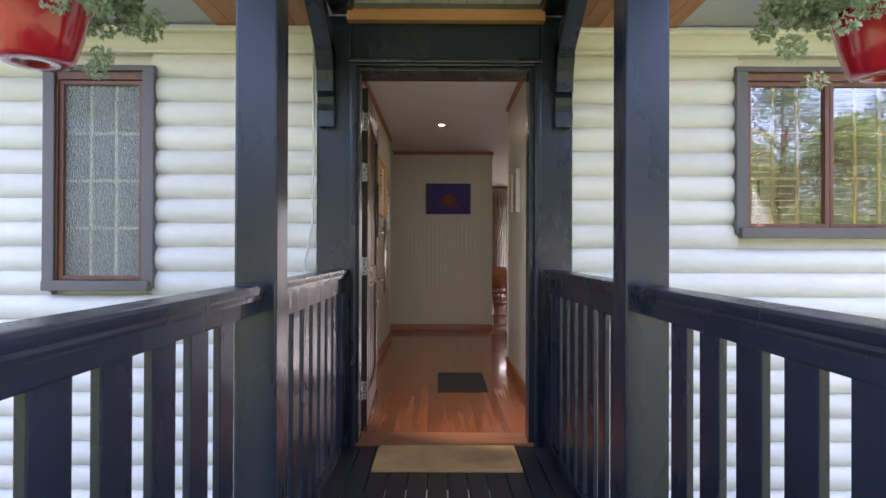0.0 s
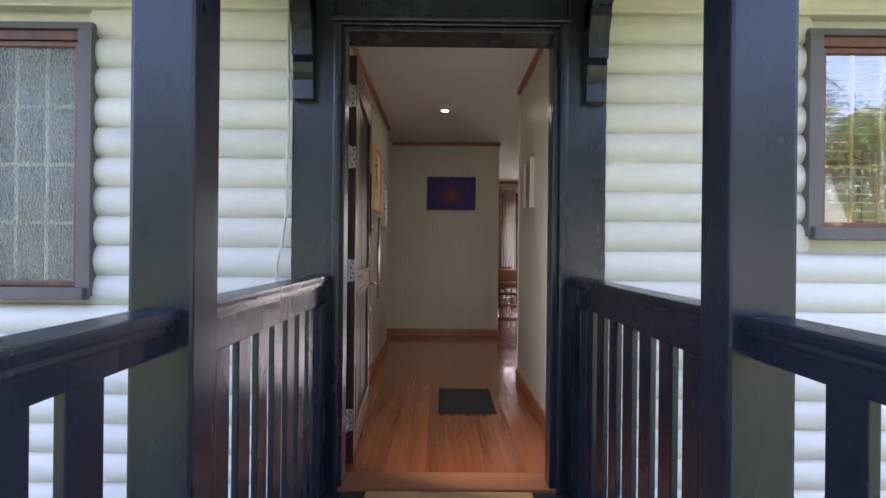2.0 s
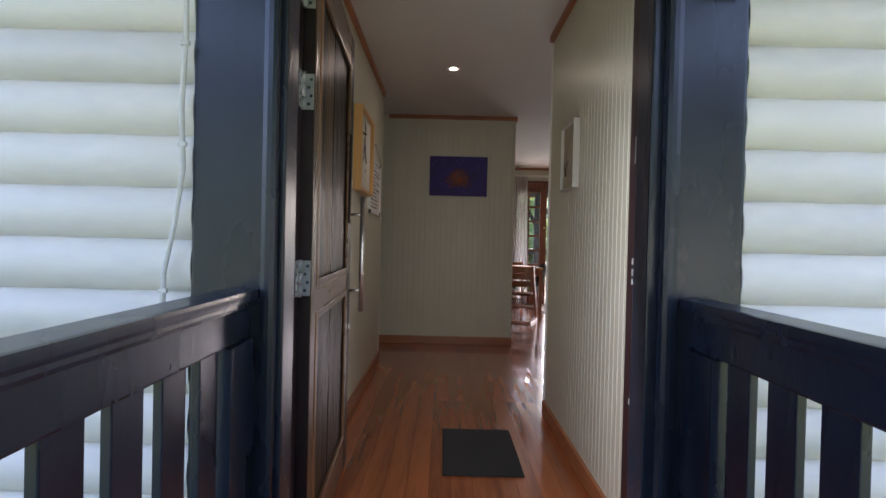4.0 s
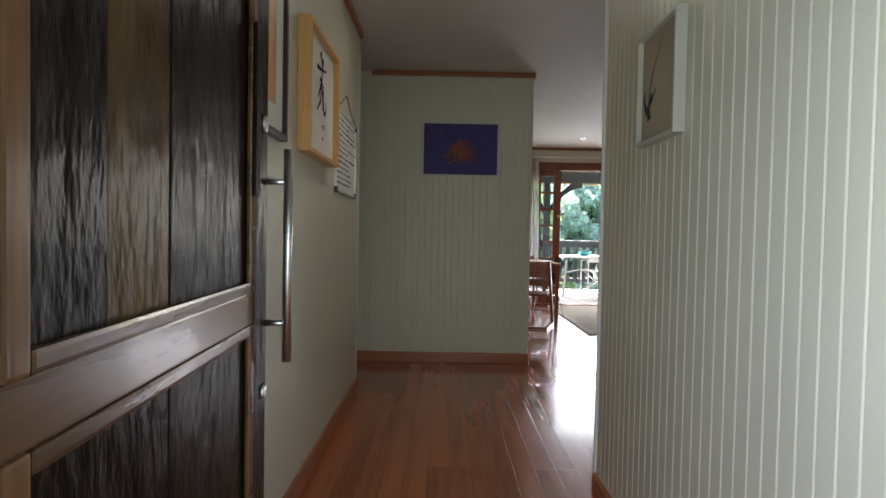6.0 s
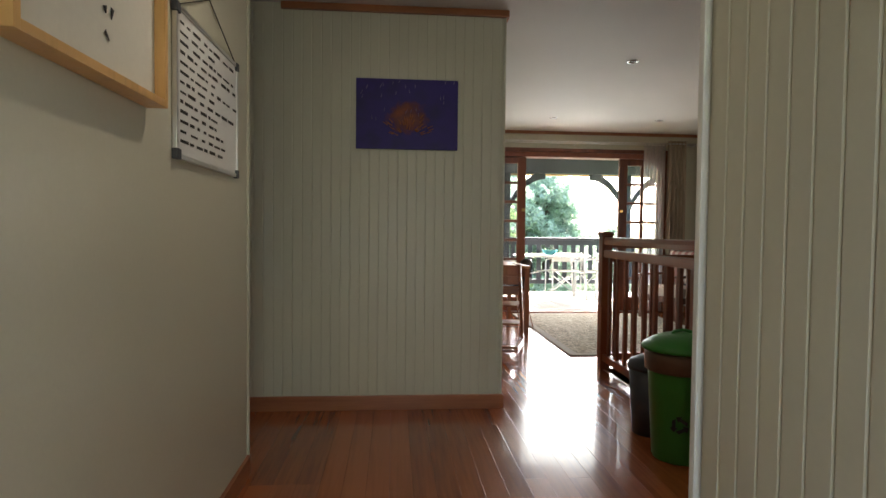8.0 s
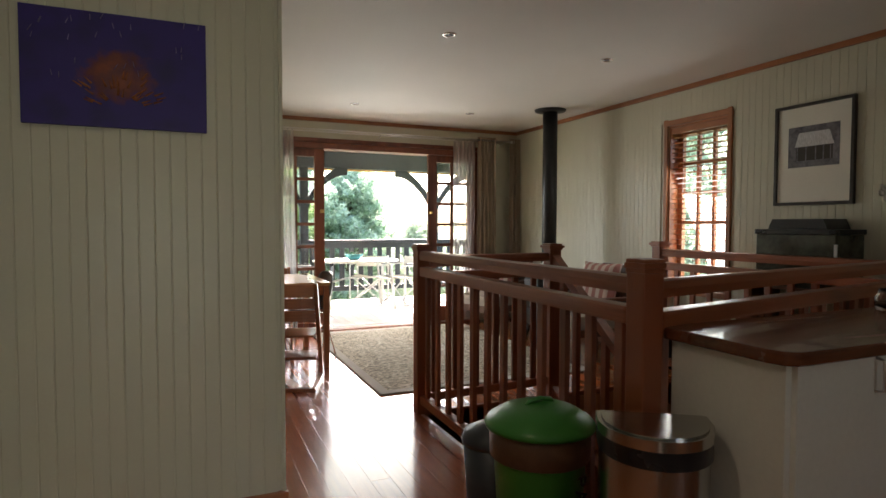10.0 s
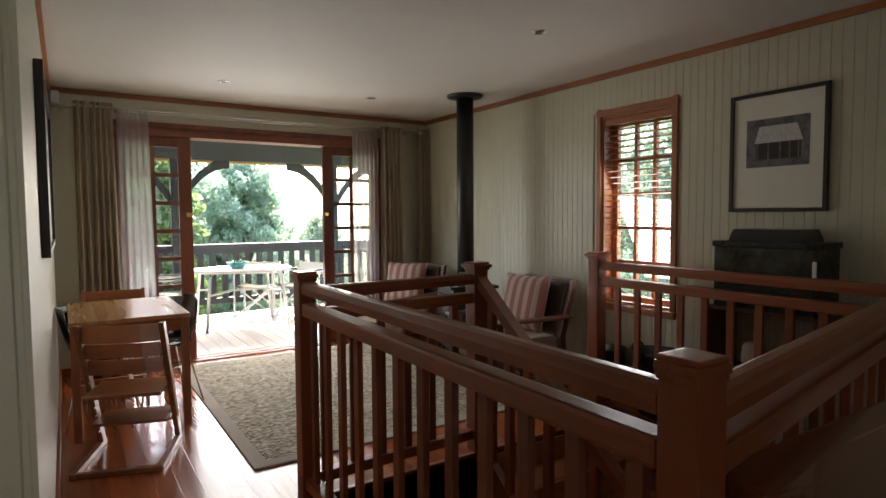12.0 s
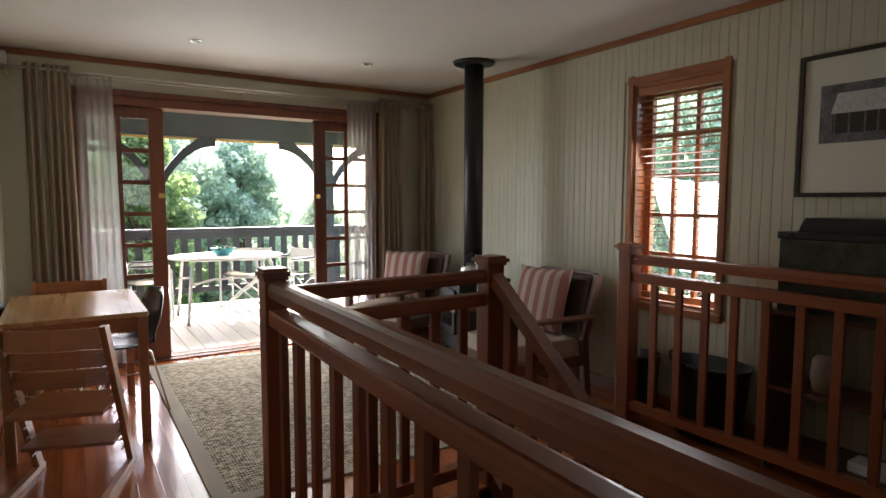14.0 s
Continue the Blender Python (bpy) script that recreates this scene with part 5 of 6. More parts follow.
def half_round(f, back, z0, z1):
    """A half-round drum with a flat back; its curved side is shaded smooth."""
    bm = prism([(u * f, v * f) for u, v in half] + [(-0.157 * f, back), (0.157 * f, back)], z0, z1, "z")
    for face in bm.faces:
        face.smooth = abs(face.normal.z) < 0.5 and face.calc_center_median().y < -0.002
    for e in bm.edges:
        e.smooth = all(q.smooth for q in e.link_faces)
    return bm


part("bin_body", half_round(1.0, 0.07, 0.02, 0.575), "bin_steel", sb)
part("base_ring", half_round(1.02, 0.072, 0.0, 0.025), "black_shell", sb)
part("collar", half_round(1.045, 0.074, 0.576, 0.628), "black_shell", sb)
part("lid", half_round(1.06, 0.074, 0.629, 0.66), "bin_steel", sb)
part("lid_panel", half_round(0.97, 0.06, 0.661, 0.666), "bin_steel", sb)
part("pedal", box(-0.03, 0.03, -0.20, -0.15, 0.008, 0.02, bevel=0.003), "steel", sb)
kb = thing("grey_bin", "dark grey plastic swing bin", "bin", (2.03, 8.11, 0))
part("bin_body", lathe([(0.0, 0.0), (0.10, 0.0), (0.125, 0.36), (0.118, 0.36), (0.0, 0.34)], 28), "dark_grey", kb)
part("lid", lathe([(0.13, 0.361), (0.134, 0.378), (0.12, 0.41), (0.07, 0.435), (0.0, 0.442)], 28), "dark_grey", kb)

# ---- dining table and chairs ----
dt = thing("dining_table", "light timber dining table against the wall", "table", (1.685, 11.595, 0))
part("tabletop", box(-0.345, 0.345, -0.505, 0.505, 0.722, 0.75, bevel=0.005), "table", dt)
for r in ((-0.31, 0.31, -0.47, -0.45), (-0.31, 0.31, 0.45, 0.47), (-0.31, -0.29, -0.449, 0.449), (0.29, 0.31, -0.449, 0.449)):
    part("apron", box(*r, 0.635, 0.721, bevel=0.002), "beech", dt)
for sx in (-1, 1):
    for sy in (-1, 1):
        part("leg", box(sx * 0.315 - 0.024, sx * 0.315 + 0.024, sy * 0.475 - 0.024, sy * 0.475 + 0.024, 0.0, 0.7215, bevel=0.005), "beech_z", dt)


def high_chair(at, turn):
    """A stepped timber high chair; it faces +y of its own."""
    c = thing("high_chair", "beech high chair with slanted sides and adjustable boards", "chair", at, turn, group="high chairs")
    for s in (-1, 1):
        x = s * 0.215
        side = part("side_upright", prism([(0.23, 0.03), (0.29, 0.03), (-0.055, 0.80), (-0.115, 0.80)], x - 0.014, x + 0.014, "x"), "beech_z", c)
        part("floor_runner", box(x - 0.016, x + 0.016, -0.24, 0.30, 0.0, 0.034, bevel=0.006), "beech", c)
        for k in range(12):
            t = 0.12 + k * 0.055
            part("groove", box(x - s * 0.0145 - 0.002, x - s * 0.0145 + 0.002, -0.045, 0.012, -0.004, 0.004, m=pose(0, 0.245 - 0.345 * t / 0.8, t)), "chair_wood", side)
    for z, h in ((0.695, 0.095), (0.60, 0.08), (0.495, 0.085)):
        yb = 0.26 - 0.345 * z / 0.77 - 0.02
        pts = [(-0.20, 0), (-0.1, -0.02), (0, -0.026), (0.1, -0.02), (0.20, 0)]
        bm = prism([(u, yb + v) for u, v in pts] + [(u, yb + v + 0.012) for u, v in reversed(pts)], z, z + h, "z")
        part("back_slat", bm, "beech", c)
    part("seat_board", box(-0.20, 0.20, -0.10, 0.25, 0.385, 0.405, bevel=0.006), "beech", c)
    part("foot_board", box(-0.20, 0.20, 0.03, 0.30, 0.19, 0.208, bevel=0.006), "beech", c)
    part("cross_bar", box(-0.20, 0.20, -0.235, -0.20, 0.004, 0.03, bevel=0.004), "beech", c)
    for y, z in ((0.18, 0.155), (0.05, 0.37)):
        part("metal_rod", tube([(-0.20, y, z), (0.20, y, z)], 0.004, 8), "black", c)
    return c


hc = high_chair((1.61, 10.66, 0), -19)
copy_thing(hc, pose(1.66, 12.34, 0, 0, 0, 176))


def shell_chair(at, turn):
    c = thing("shell_chair", "black moulded shell chair on thin steel legs", "chair", at, turn, group="black shell chairs")
    bm = bmesh.new()
    rows = []
    prof = [(0.20, 0.445, 0.19), (0.10, 0.44, 0.21), (-0.05, 0.435, 0.21), (-0.15, 0.455, 0.20), (-0.20, 0.52, 0.19), (-0.225, 0.60, 0.205), (-0.245, 0.69, 0.20), (-0.26, 0.76, 0.165), (-0.265, 0.795, 0.09)]
    for y, z, w in prof:
        row = []
        for k in range(9):
            u = k / 4 - 1
            row.append(bm.verts.new((u * w, y + (0.05 * u * u if z > 0.5 else 0), z + (0.02 * u * u if z < 0.5 else 0))))
        rows.append(row)
    for a, b in zip(rows, rows[1:]):
        for k in range(8):
            bm.faces.new((a[k], a[k + 1], b[k + 1], b[k])).smooth = True
    bmesh.ops.recalc_face_normals(bm, faces=bm.faces[:])
    bmesh.ops.solidify(bm, geom=bm.faces[:], thickness=0.009)
    part("shell", bm, "black_shell", c)
    for sx in (-1, 1):
        for sy in (-1, 1):
            part("leg", tube([(sx * 0.06, sy * 0.08, 0.428), (sx * 0.13, sy * 0.14, 0.40), (sx * 0.22, sy * 0.22, 0.0)], 0.008, 8), "chrome", c)
    part("leg_ring", tube([(0.16 * math.cos(k * 0.5236), 0.16 * math.sin(k * 0.5236), 0.28) for k in range(12)], 0.004, 6, True), "chrome", c)
    return c


sc = shell_chair((1.925, 11.70, 0), 100)
copy_thing(sc, pose(1.535, 11.50, 0, 0, 0, -93))


# ---- armchairs ----
def striped():
    """Pink and cream stripes across a cushion."""
    m, t, b = nodes_of("striped_cloth")
    co, sep = t.nodes.new("ShaderNodeTexCoord"), t.nodes.new("ShaderNodeSeparateXYZ")
    t.links.new(co.outputs["Object"], sep.inputs[0])
    sn = t.nodes.new("ShaderNodeMath")
    sn.operation = "MULTIPLY"
    sn.inputs[1].default_value = 2 * math.pi / 0.088
    t.links.new(sep.outputs[0], sn.inputs[0])
    si = t.nodes.new("ShaderNodeMath")
    si.operation = "SINE"
    t.links.new(sn.outputs[0], si.inputs[0])
    ramp = t.nodes.new("ShaderNodeValToRGB")
    ramp.color_ramp.elements[0].position, ramp.color_ramp.elements[0].color = 0.42, (0.36, 0.16, 0.14, 1)
    ramp.color_ramp.elements[1].position, ramp.color_ramp.elements[1].color = 0.58, (0.54, 0.43, 0.37, 1)
    mr = t.nodes.new("ShaderNodeMapRange")
    mr.inputs["From Min"].default_value = -1
    t.links.new(si.outputs[0], mr.inputs[0])
    t.links.new(mr.outputs[0], ramp.inputs[0])
    t.links.new(ramp.outputs[0], b.inputs["Base Color"])
    b.inputs["Roughness"].default_value = 0.9
    no, bp = t.nodes.new("ShaderNodeTexNoise"), t.nodes.new("ShaderNodeBump")
    no.inputs["Scale"].default_value = 220
    bp.inputs["Strength"].default_value = 0.3
    t.links.new(no.outputs[0], bp.inputs["Height"])
    t.links.new(bp.outputs[0], b.inputs["Normal"])
    return m


M["striped"] = striped()


def pillow(w, h, d, n=12):
    bm = bmesh.new()
    g = {}
    for side in (1, -1):
        for i in range(n + 1):
            for j in range(n + 1):
                u, v = 2 * i / n - 1, 2 * j / n - 1
                k = (max(0, 1 - u ** 4) * max(0, 1 - v ** 4)) ** 0.5
                sx = 1 - 0.07 * (1 - abs(v)) * u * u
                g[side, i, j] = bm.verts.new((u * w / 2 * (1 - 0.06 * (1 - v * v)), side * d / 2 * k, v * h / 2 * (1 - 0.06 * (1 - u * u))))
        for i in range(n):
            for j in range(n):
                q = [g[side, i, j], g[side, i + 1, j], g[side, i + 1, j + 1], g[side, i, j + 1]]
                bm.faces.new(q if side < 0 else q[::-1]).smooth = True
    bmesh.ops.remove_doubles(bm, verts=bm.verts[:], dist=1e-4)
    bmesh.ops.recalc_face_normals(bm, faces=bm.faces[:])
    return bm


def armchair(at, turn):
    """A low timber-framed easy chair that faces +y of its own."""
    c = thing("armchair", "low dark timber easy chair with beige seat", "armchair", at, turn, group="armchairs by the stove")
    for s in (-1, 1):
        part("front_leg", box(s * 0.30 - 0.024, s * 0.30 + 0.024, 0.27, 0.32, 0.0, 0.56, bevel=0.006), "chair_wood", c)
        part("back_leg", prism([(-0.36, 0.0), (-0.31, 0.0), (-0.27, 0.42), (-0.405, 0.86), (-0.45, 0.86), (-0.325, 0.42)], s * 0.30 - 0.022, s * 0.30 + 0.022, "x"), "chair_wood", c)
        part("armrest", box(s * 0.31 - 0.04, s * 0.31 + 0.04, -0.38, 0.40, 0.561, 0.59, bevel=0.012), "chair_wood", c)
        part("side_rail", box(s * 0.30 - 0.018, s * 0.30 + 0.018, -0.33, 0.28, 0.24, 0.31, bevel=0.004), "chair_wood", c)
    part("front_rail", box(-0.28, 0.28, 0.28, 0.31, 0.24, 0.32, bevel=0.004), "chair_wood", c)
    part("top_rail", box(-0.28, 0.28, -0.445, -0.405, 0.80, 0.87, bevel=0.008), "chair_wood", c)
    part("back_cushion", box(-0.28, 0.28, -0.05, 0.05, 0.0, 0.45, bevel=0.03, m=pose(0, -0.31, 0.40, 15, 0, 0)), "leather", c, "dark padded back")
    part("seat_cushion", box(-0.28, 0.28, -0.27, 0.31, 0.30, 0.43, bevel=0.035), "seat_beige", c, "beige padded seat")
    return c


def chair_cushion(at, turn):
    q = thing("striped_cushion", "pink and cream striped cushion leaning in an armchair", "cushion", at, turn, group="striped cushions")
    bm = pillow(0.47, 0.47, 0.15)
    bm.transform(pose(0, 0, 0, 17, 0, 0))
    part("cover", bm, "striped", q)
    return q


first = armchair((4.36, 10.60, 0), 86)
for (x, y), a in (((4.36, 10.60), 86), ((4.22, 12.25), 112)):
    ca, sa = math.cos(radians(a)), math.sin(radians(a))
    px, py = 0.04, -0.19
    chair_cushion((x + ca * px - sa * py, y + sa * px + ca * py, 0.665), a + 14)
copy_thing(first, pose(4.22, 12.25, 0, 0, 0, 112))

# ---- stove ----
st = thing("wood_stove", "black cast iron wood stove with tall flue pipe", "stove", (4.49, 11.39, 0), 75)
part("firebox", box(-0.22, 0.22, -0.2, 0.2, 0.16, 0.72, bevel=0.02), "black", st)
part("top_plate", box(-0.25, 0.25, -0.23, 0.23, 0.721, 0.75, bevel=0.008), "black", st)
door = part("stove_door", box(-0.17, 0.17, 0.20, 0.225, 0.30, 0.66, bevel=0.008), "black", st)
part("door_glass", box(-0.12, 0.12, 0.2255, 0.229, 0.36, 0.60), "glass", door)
part("door_handle", tube([(0.15, 0.23, 0.45), (0.15, 0.26, 0.46), (0.15, 0.26, 0.54)], 0.008, 8), "chrome", door)
for sx in (-1, 1):
    for sy in (-1, 1):
        part("leg", tube([(sx * 0.18, sy * 0.16, 0.165), (sx * 0.21, sy * 0.19, 0.0)], [0.025, 0.018], 8), "black", st)
part("flue", lathe([(0.0, 0.748), (0.078, 0.748), (0.078, TOP - 0.012), (0.0, TOP - 0.012)], 28), "black", st)
part("flue_collar", lathe([(0.079, TOP - 0.03), (0.16, TOP - 0.02), (0.17, TOP - 0.001), (0.079, TOP - 0.001)], 32), "black", st)
kt = thing("kettle", "dull steel kettle on the stove", "kettle", (4.39, 11.27, 0.75))
part("body", lathe([(0.0, 0.0), (0.09, 0.0), (0.10, 0.03), (0.085, 0.09), (0.05, 0.12), (0.0, 0.125)], 24), "steel", kt)
part("handle", tube([(-0.07, 0, 0.10), (-0.06, 0, 0.18), (0.0, 0, 0.205), (0.06, 0, 0.18), (0.07, 0, 0.10)], 0.007, 8), "black", kt)
part("spout", tube([(0.08, 0, 0.06), (0.13, 0, 0.10), (0.145, 0, 0.125)], [0.016, 0.011, 0.008], 8), "steel", kt)

# ---- aquarium and stand, tubs ----
stand = thing("shelf_stand", "dark open timber stand under the aquarium", "stand", (4.805, 8.72, 0))
for y in (-0.32, 0.30):
    part("side_panel", box(-0.15, 0.15, y, y + 0.022, 0.0, 0.83, bevel=0.003), "chair_wood", stand)
for z in (0.10, 0.42, 0.808):
    part("shelf", box(-0.15, 0.15, -0.297, 0.299, z, z + 0.022, bevel=0.003), "chair_wood", stand)
aq = thing("aquarium", "dim glass aquarium with a black hood", "aquarium", (4.80, 8.71, 0.83))
part("tank", box(-0.145, 0.145, -0.282, 0.282, 0.0, 0.36, bevel=0.004), "aqua", aq)
part("hood_rim", box(-0.155, 0.155, -0.292, 0.292, 0.361, 0.395, bevel=0.006), "black_shell", aq)
part("hood", prism([(-0.21, 0.396), (0.21, 0.396), (0.20, 0.425), (0.18, 0.465), (-0.18, 0.465), (-0.20, 0.425)], -0.12, 0.12, "x"), "black_shell", aq)
part("heater_tag", box(-0.158, -0.150, -0.300, -0.280, 0.18, 0.30, bevel=0.002), "outdoor_white", aq)
jarw = thing("storage_jar", "pale ceramic jar on the lower shelf", "jar", (4.77, 8.80, 0.442))
part("body", lathe([(0.0, 0.0), (0.055, 0.0), (0.07, 0.08), (0.06, 0.16), (0.04, 0.18), (0.0, 0.18)], 20), "seat_beige", jarw)
cup = thing("white_beaker", "small white beaker on the lower shelf", "cup", (4.75, 8.54, 0.442))
part("body", lathe([(0.0, 0.0), (0.026, 0.0), (0.03, 0.10), (0.024, 0.10), (0.0, 0.09)], 16), "outdoor_white", cup)
rad = thing("white_router", "white plastic box on the bottom shelf", "box", (4.74, 8.56, 0.122))
part("case", box(-0.06, 0.06, -0.09, 0.09, 0.0, 0.05, bevel=0.008), "outdoor_white", rad)


def tub(at, rx, ry, h, label):
    q = thing("tub", label, "tub", at, group="black tubs")
    bm = lathe([(0.0, 0.0), (0.80, 0.0), (0.97, h), (1.02, h + 0.008), (1.02, h + 0.022), (0.95, h + 0.022), (0.77, 0.03), (0.0, 0.03)], 36)
    bm.transform(Matrix.Diagonal((rx, ry, 1, 1)))
    part("body", bm, "black_shell", q)
    bm = tube([(rx * 1.0 * math.cos(a), ry * math.sin(a), h + 0.015 + 0.03 * math.sin(t)) for a, t in ((1.2, 0), (1.3, 1.2), (1.57, 1.57), (1.84, 1.2), (1.94, 0))], 0.008, 8)
    part("handle", bm, "black_shell", q)
    return q


tub((4.775, 9.42, 0), 0.165, 0.24, 0.42, "large black plastic tub on the floor by the wall")
tub((4.80, 9.93, 0), 0.12, 0.13, 0.36, "small black bucket on the floor by the wall")

# ---- curtains ----
def drape(x0, x1, z0, z1, y, folds, depth, seed, flare=0.0):
    rng = random.Random(seed)
    bm = bmesh.new()
    n, m = folds * 10, 14
    ph = [rng.uniform(-0.5, 0.5) for _ in range(folds + 2)]
    grid = []
    for i in range(n + 1):
        u = i / n
        col = []
        for j in range(m + 1):
            v = j / m
            k = u * folds
            w = math.sin(2 * math.pi * (k + 0.18 * ph[int(k)] * v)) + 0.25 * math.sin(5.1 * k + 3 * v)
            x = x0 + (x1 - x0) * u + flare * v * (u - 0.3) + 0.012 * ph[int(k)] * v
            col.append(bm.verts.new((x, y + depth * w * (0.7 + 0.3 * v), z1 + (z0 - z1) * v)))
        grid.append(col)
    for i in range(n):
        for j in range(m):
            bm.faces.new((grid[i][j], grid[i + 1][j], grid[i + 1][j + 1], grid[i][j + 1])).smooth = True
    return bm


RODZ, RY = 2.335, BACK - 0.13
rod = thing("curtain_rod", "slim steel double curtain rod above the terrace doors", "curtain rod")
part("rod", tube([(1.29, RY, RODZ), (4.80, RY, RODZ)], 0.0105, 12), "steel", rod)
part("back_rod", tube([(1.29, BACK - 0.06, RODZ - 0.012), (4.74, BACK - 0.06, RODZ - 0.012)], 0.0085, 12), "steel", rod)
part("finial", lathe([(0.0, 0.0), (0.018, 0.0), (0.02, 0.04), (0.0, 0.045)], 14, pose(4.80, RY, RODZ, 0, 90, 0)), "steel", rod)
for x in (1.34, 3.03, 4.70):
    part("rod_bracket", tube([(x, BACK - 0.001, RODZ - 0.04), (x, BACK - 0.06, RODZ - 0.03), (x, RY, RODZ - 0.008)], 0.006, 8), "steel", rod)
for x0, x1, f, s, fl in ((1.44, 1.53, 2, 1, 0.03), (1.56, 1.73, 4, 2, 0.03), (4.31, 4.57, 5, 3, 0.02), (4.78, 4.94, 3, 4, 0.0)):
    cu = thing("curtain", "drawn-back beige linen eyelet curtain", "curtain", group="beige curtains")
    part("cloth", drape(x0, x1, 0.03, RODZ + 0.04, RY, f, 0.032, s, fl), "curtain", cu)
for x0, x1, f, s in ((1.76, 2.01, 5, 7), (4.00, 4.31, 6, 8)):
    cu = thing("sheer_curtain", "drawn-back white voile curtain", "curtain", group="white sheer curtains")
    part("cloth", drape(x0, x1, 0.04, RODZ + 0.0, BACK - 0.06, f, 0.014, s, 0.05 if x0 < 3 else -0.02), "sheer", cu)

# ---- pictures ----
def art_mat():
    """A night-blue painting with an orange burst low in the middle and pale strokes."""
    m, t, b = nodes_of("painted_canvas")
    n, l = t.nodes, t.links
    co, mp = n.new("ShaderNodeTexCoord"), n.new("ShaderNodeMapping")
    l.new(co.outputs["Object"], mp.inputs[0])
    mp.inputs["Location"].default_value = (0.0, 0, 0.10)
    mp.inputs["Scale"].default_value = (4.2, 0.0, 5.6)
    ln = n.new("ShaderNodeVectorMath")
    ln.operation = "LENGTH"
    l.new(mp.outputs[0], ln.inputs[0])
    no = n.new("ShaderNodeTexNoise")
    no.inputs["Scale"].default_value, no.inputs["Detail"].default_value = 22, 6
    l.new(co.outputs["Object"], no.inputs[0])
    ad = n.new("ShaderNodeMath")
    ad.operation = "MULTIPLY_ADD"
    l.new(no.outputs[0], ad.inputs[0])
    ad.inputs[1].default_value = 0.75
    l.new(ln.outputs["Value"], ad.inputs[2])
    ramp = n.new("ShaderNodeValToRGB")
    e = ramp.color_ramp.elements
    e[0].position, e[0].color = 0.36, (0.34, 0.085, 0.015, 1)
    e[1].position, e[1].color = 0.95, (0.026, 0.009, 0.175, 1)
    k = e.new(0.75)
    k.color = (0.15, 0.025, 0.03, 1)
    l.new(ad.outputs[0], ramp.inputs[0])
    vo = n.new("ShaderNodeTexNoise")
    vo.inputs["Scale"].default_value, vo.inputs["Detail"].default_value = 9, 2
    l.new(co.outputs["Object"], vo.inputs[0])
    mx = n.new("ShaderNodeMix")
    mx.data_type = "RGBA"
    mr = n.new("ShaderNodeMapRange")
    mr.inputs["From Min"].default_value, mr.inputs["From Max"].default_value = 0.45, 0.75
    mr.inputs["To Max"].default_value = 0.6
    l.new(vo.outputs[0], mr.inputs[0])
    l.new(mr.outputs[0], mx.inputs["Factor"])
    l.new(ramp.outputs[0], mx.inputs["A"])
    mx.inputs["B"].default_value = (0.008, 0.006, 0.06, 1)
    l.new(mx.outputs["Result"], b.inputs["Base Color"])
    b.inputs["Roughness"].default_value = 0.55
    return m


M["print_blue"] = art_mat()
M["stroke"] = mat("orange_strokes", (0.36, 0.11, 0.025), 0.6, vary=0.3)
M["stroke_pale"] = mat("pale_strokes", (0.20, 0.16, 0.30), 0.6, vary=0.3)
art = thing("canvas_painting", "dark blue canvas with an orange flame-like burst", "painting", (0.655, ART_Y - 0.0125, 1.831))
part("canvas", box(-0.312, 0.312, -0.022, 0.0, -0.213, 0.213, bevel=0.003), "print_blue", art)
rng = random.Random(21)
bm, bm2 = bmesh.new(), bmesh.new()
for k in range(34):
    a = rng.uniform(-1.25, 1.25)
    r = rng.uniform(0.05, 0.155)
    join(bm, tube([(r * math.sin(a), -0.0222, -0.15 + r * math.cos(a) * 0.95), ((r + 0.03) * math.sin(a * 1.06), -0.0226, -0.15 + (r + 0.034) * math.cos(a) * 0.95)], [0.0045, 0.0015], 5))
for k in range(26):
    x, z, s = rng.uniform(-0.29, 0.29), rng.uniform(-0.06, 0.20), rng.uniform(-0.5, 1.0)
    join(bm2, tube([(x, -0.0222, z), (x + 0.014 * s, -0.0226, z + 0.022)], [0.002, 0.0008], 5))
part("flame_strokes", bm, "stroke", art)["kind"] = "stuff"
part("pale_strokes", bm2, "stroke_pale", art)["kind"] = "stuff"


def framed(name, label, w, h, frame_mat, fw, depth, at, turn, sheet="paper"):
    """A framed sheet in its own x-z plane, facing -y, its back on the plane y = 0."""
    p = thing(name, label, "picture", at, turn)
    part("frame", boxes((-w / 2, -w / 2 + fw, -depth, 0, -h / 2, h / 2), (w / 2 - fw, w / 2, -depth, 0, -h / 2, h / 2), (-w / 2 + fw, w / 2 - fw, -depth + 0.0005, 0, -h / 2, -h / 2 + fw), (-w / 2 + fw, w / 2 - fw, -depth + 0.0005, 0, h / 2 - fw, h / 2), bevel=0.002), frame_mat, p)
    part("sheet", box(-w / 2 + fw, w / 2 - fw, -depth * 0.5, -0.002, -h / 2 + fw, h / 2 - fw), sheet, p)
    return p


def strokes(p, name, lines, y, material="ink"):
    bm = bmesh.new()
    for pts, r in lines:
        join(bm, tube([(x, y, z) for x, z in pts], [r * (1.25 - 0.8 * k / (len(pts) - 1)) for k in range(len(pts))], 5))
    bm.transform(Matrix.Translation((0, y, 0)) @ Matrix.Diagonal((1, 0.12, 1, 1)) @ Matrix.Translation((0, -y, 0)))
    ob = part(name, bm, material, p)
    ob["kind"] = "stuff"
    return ob


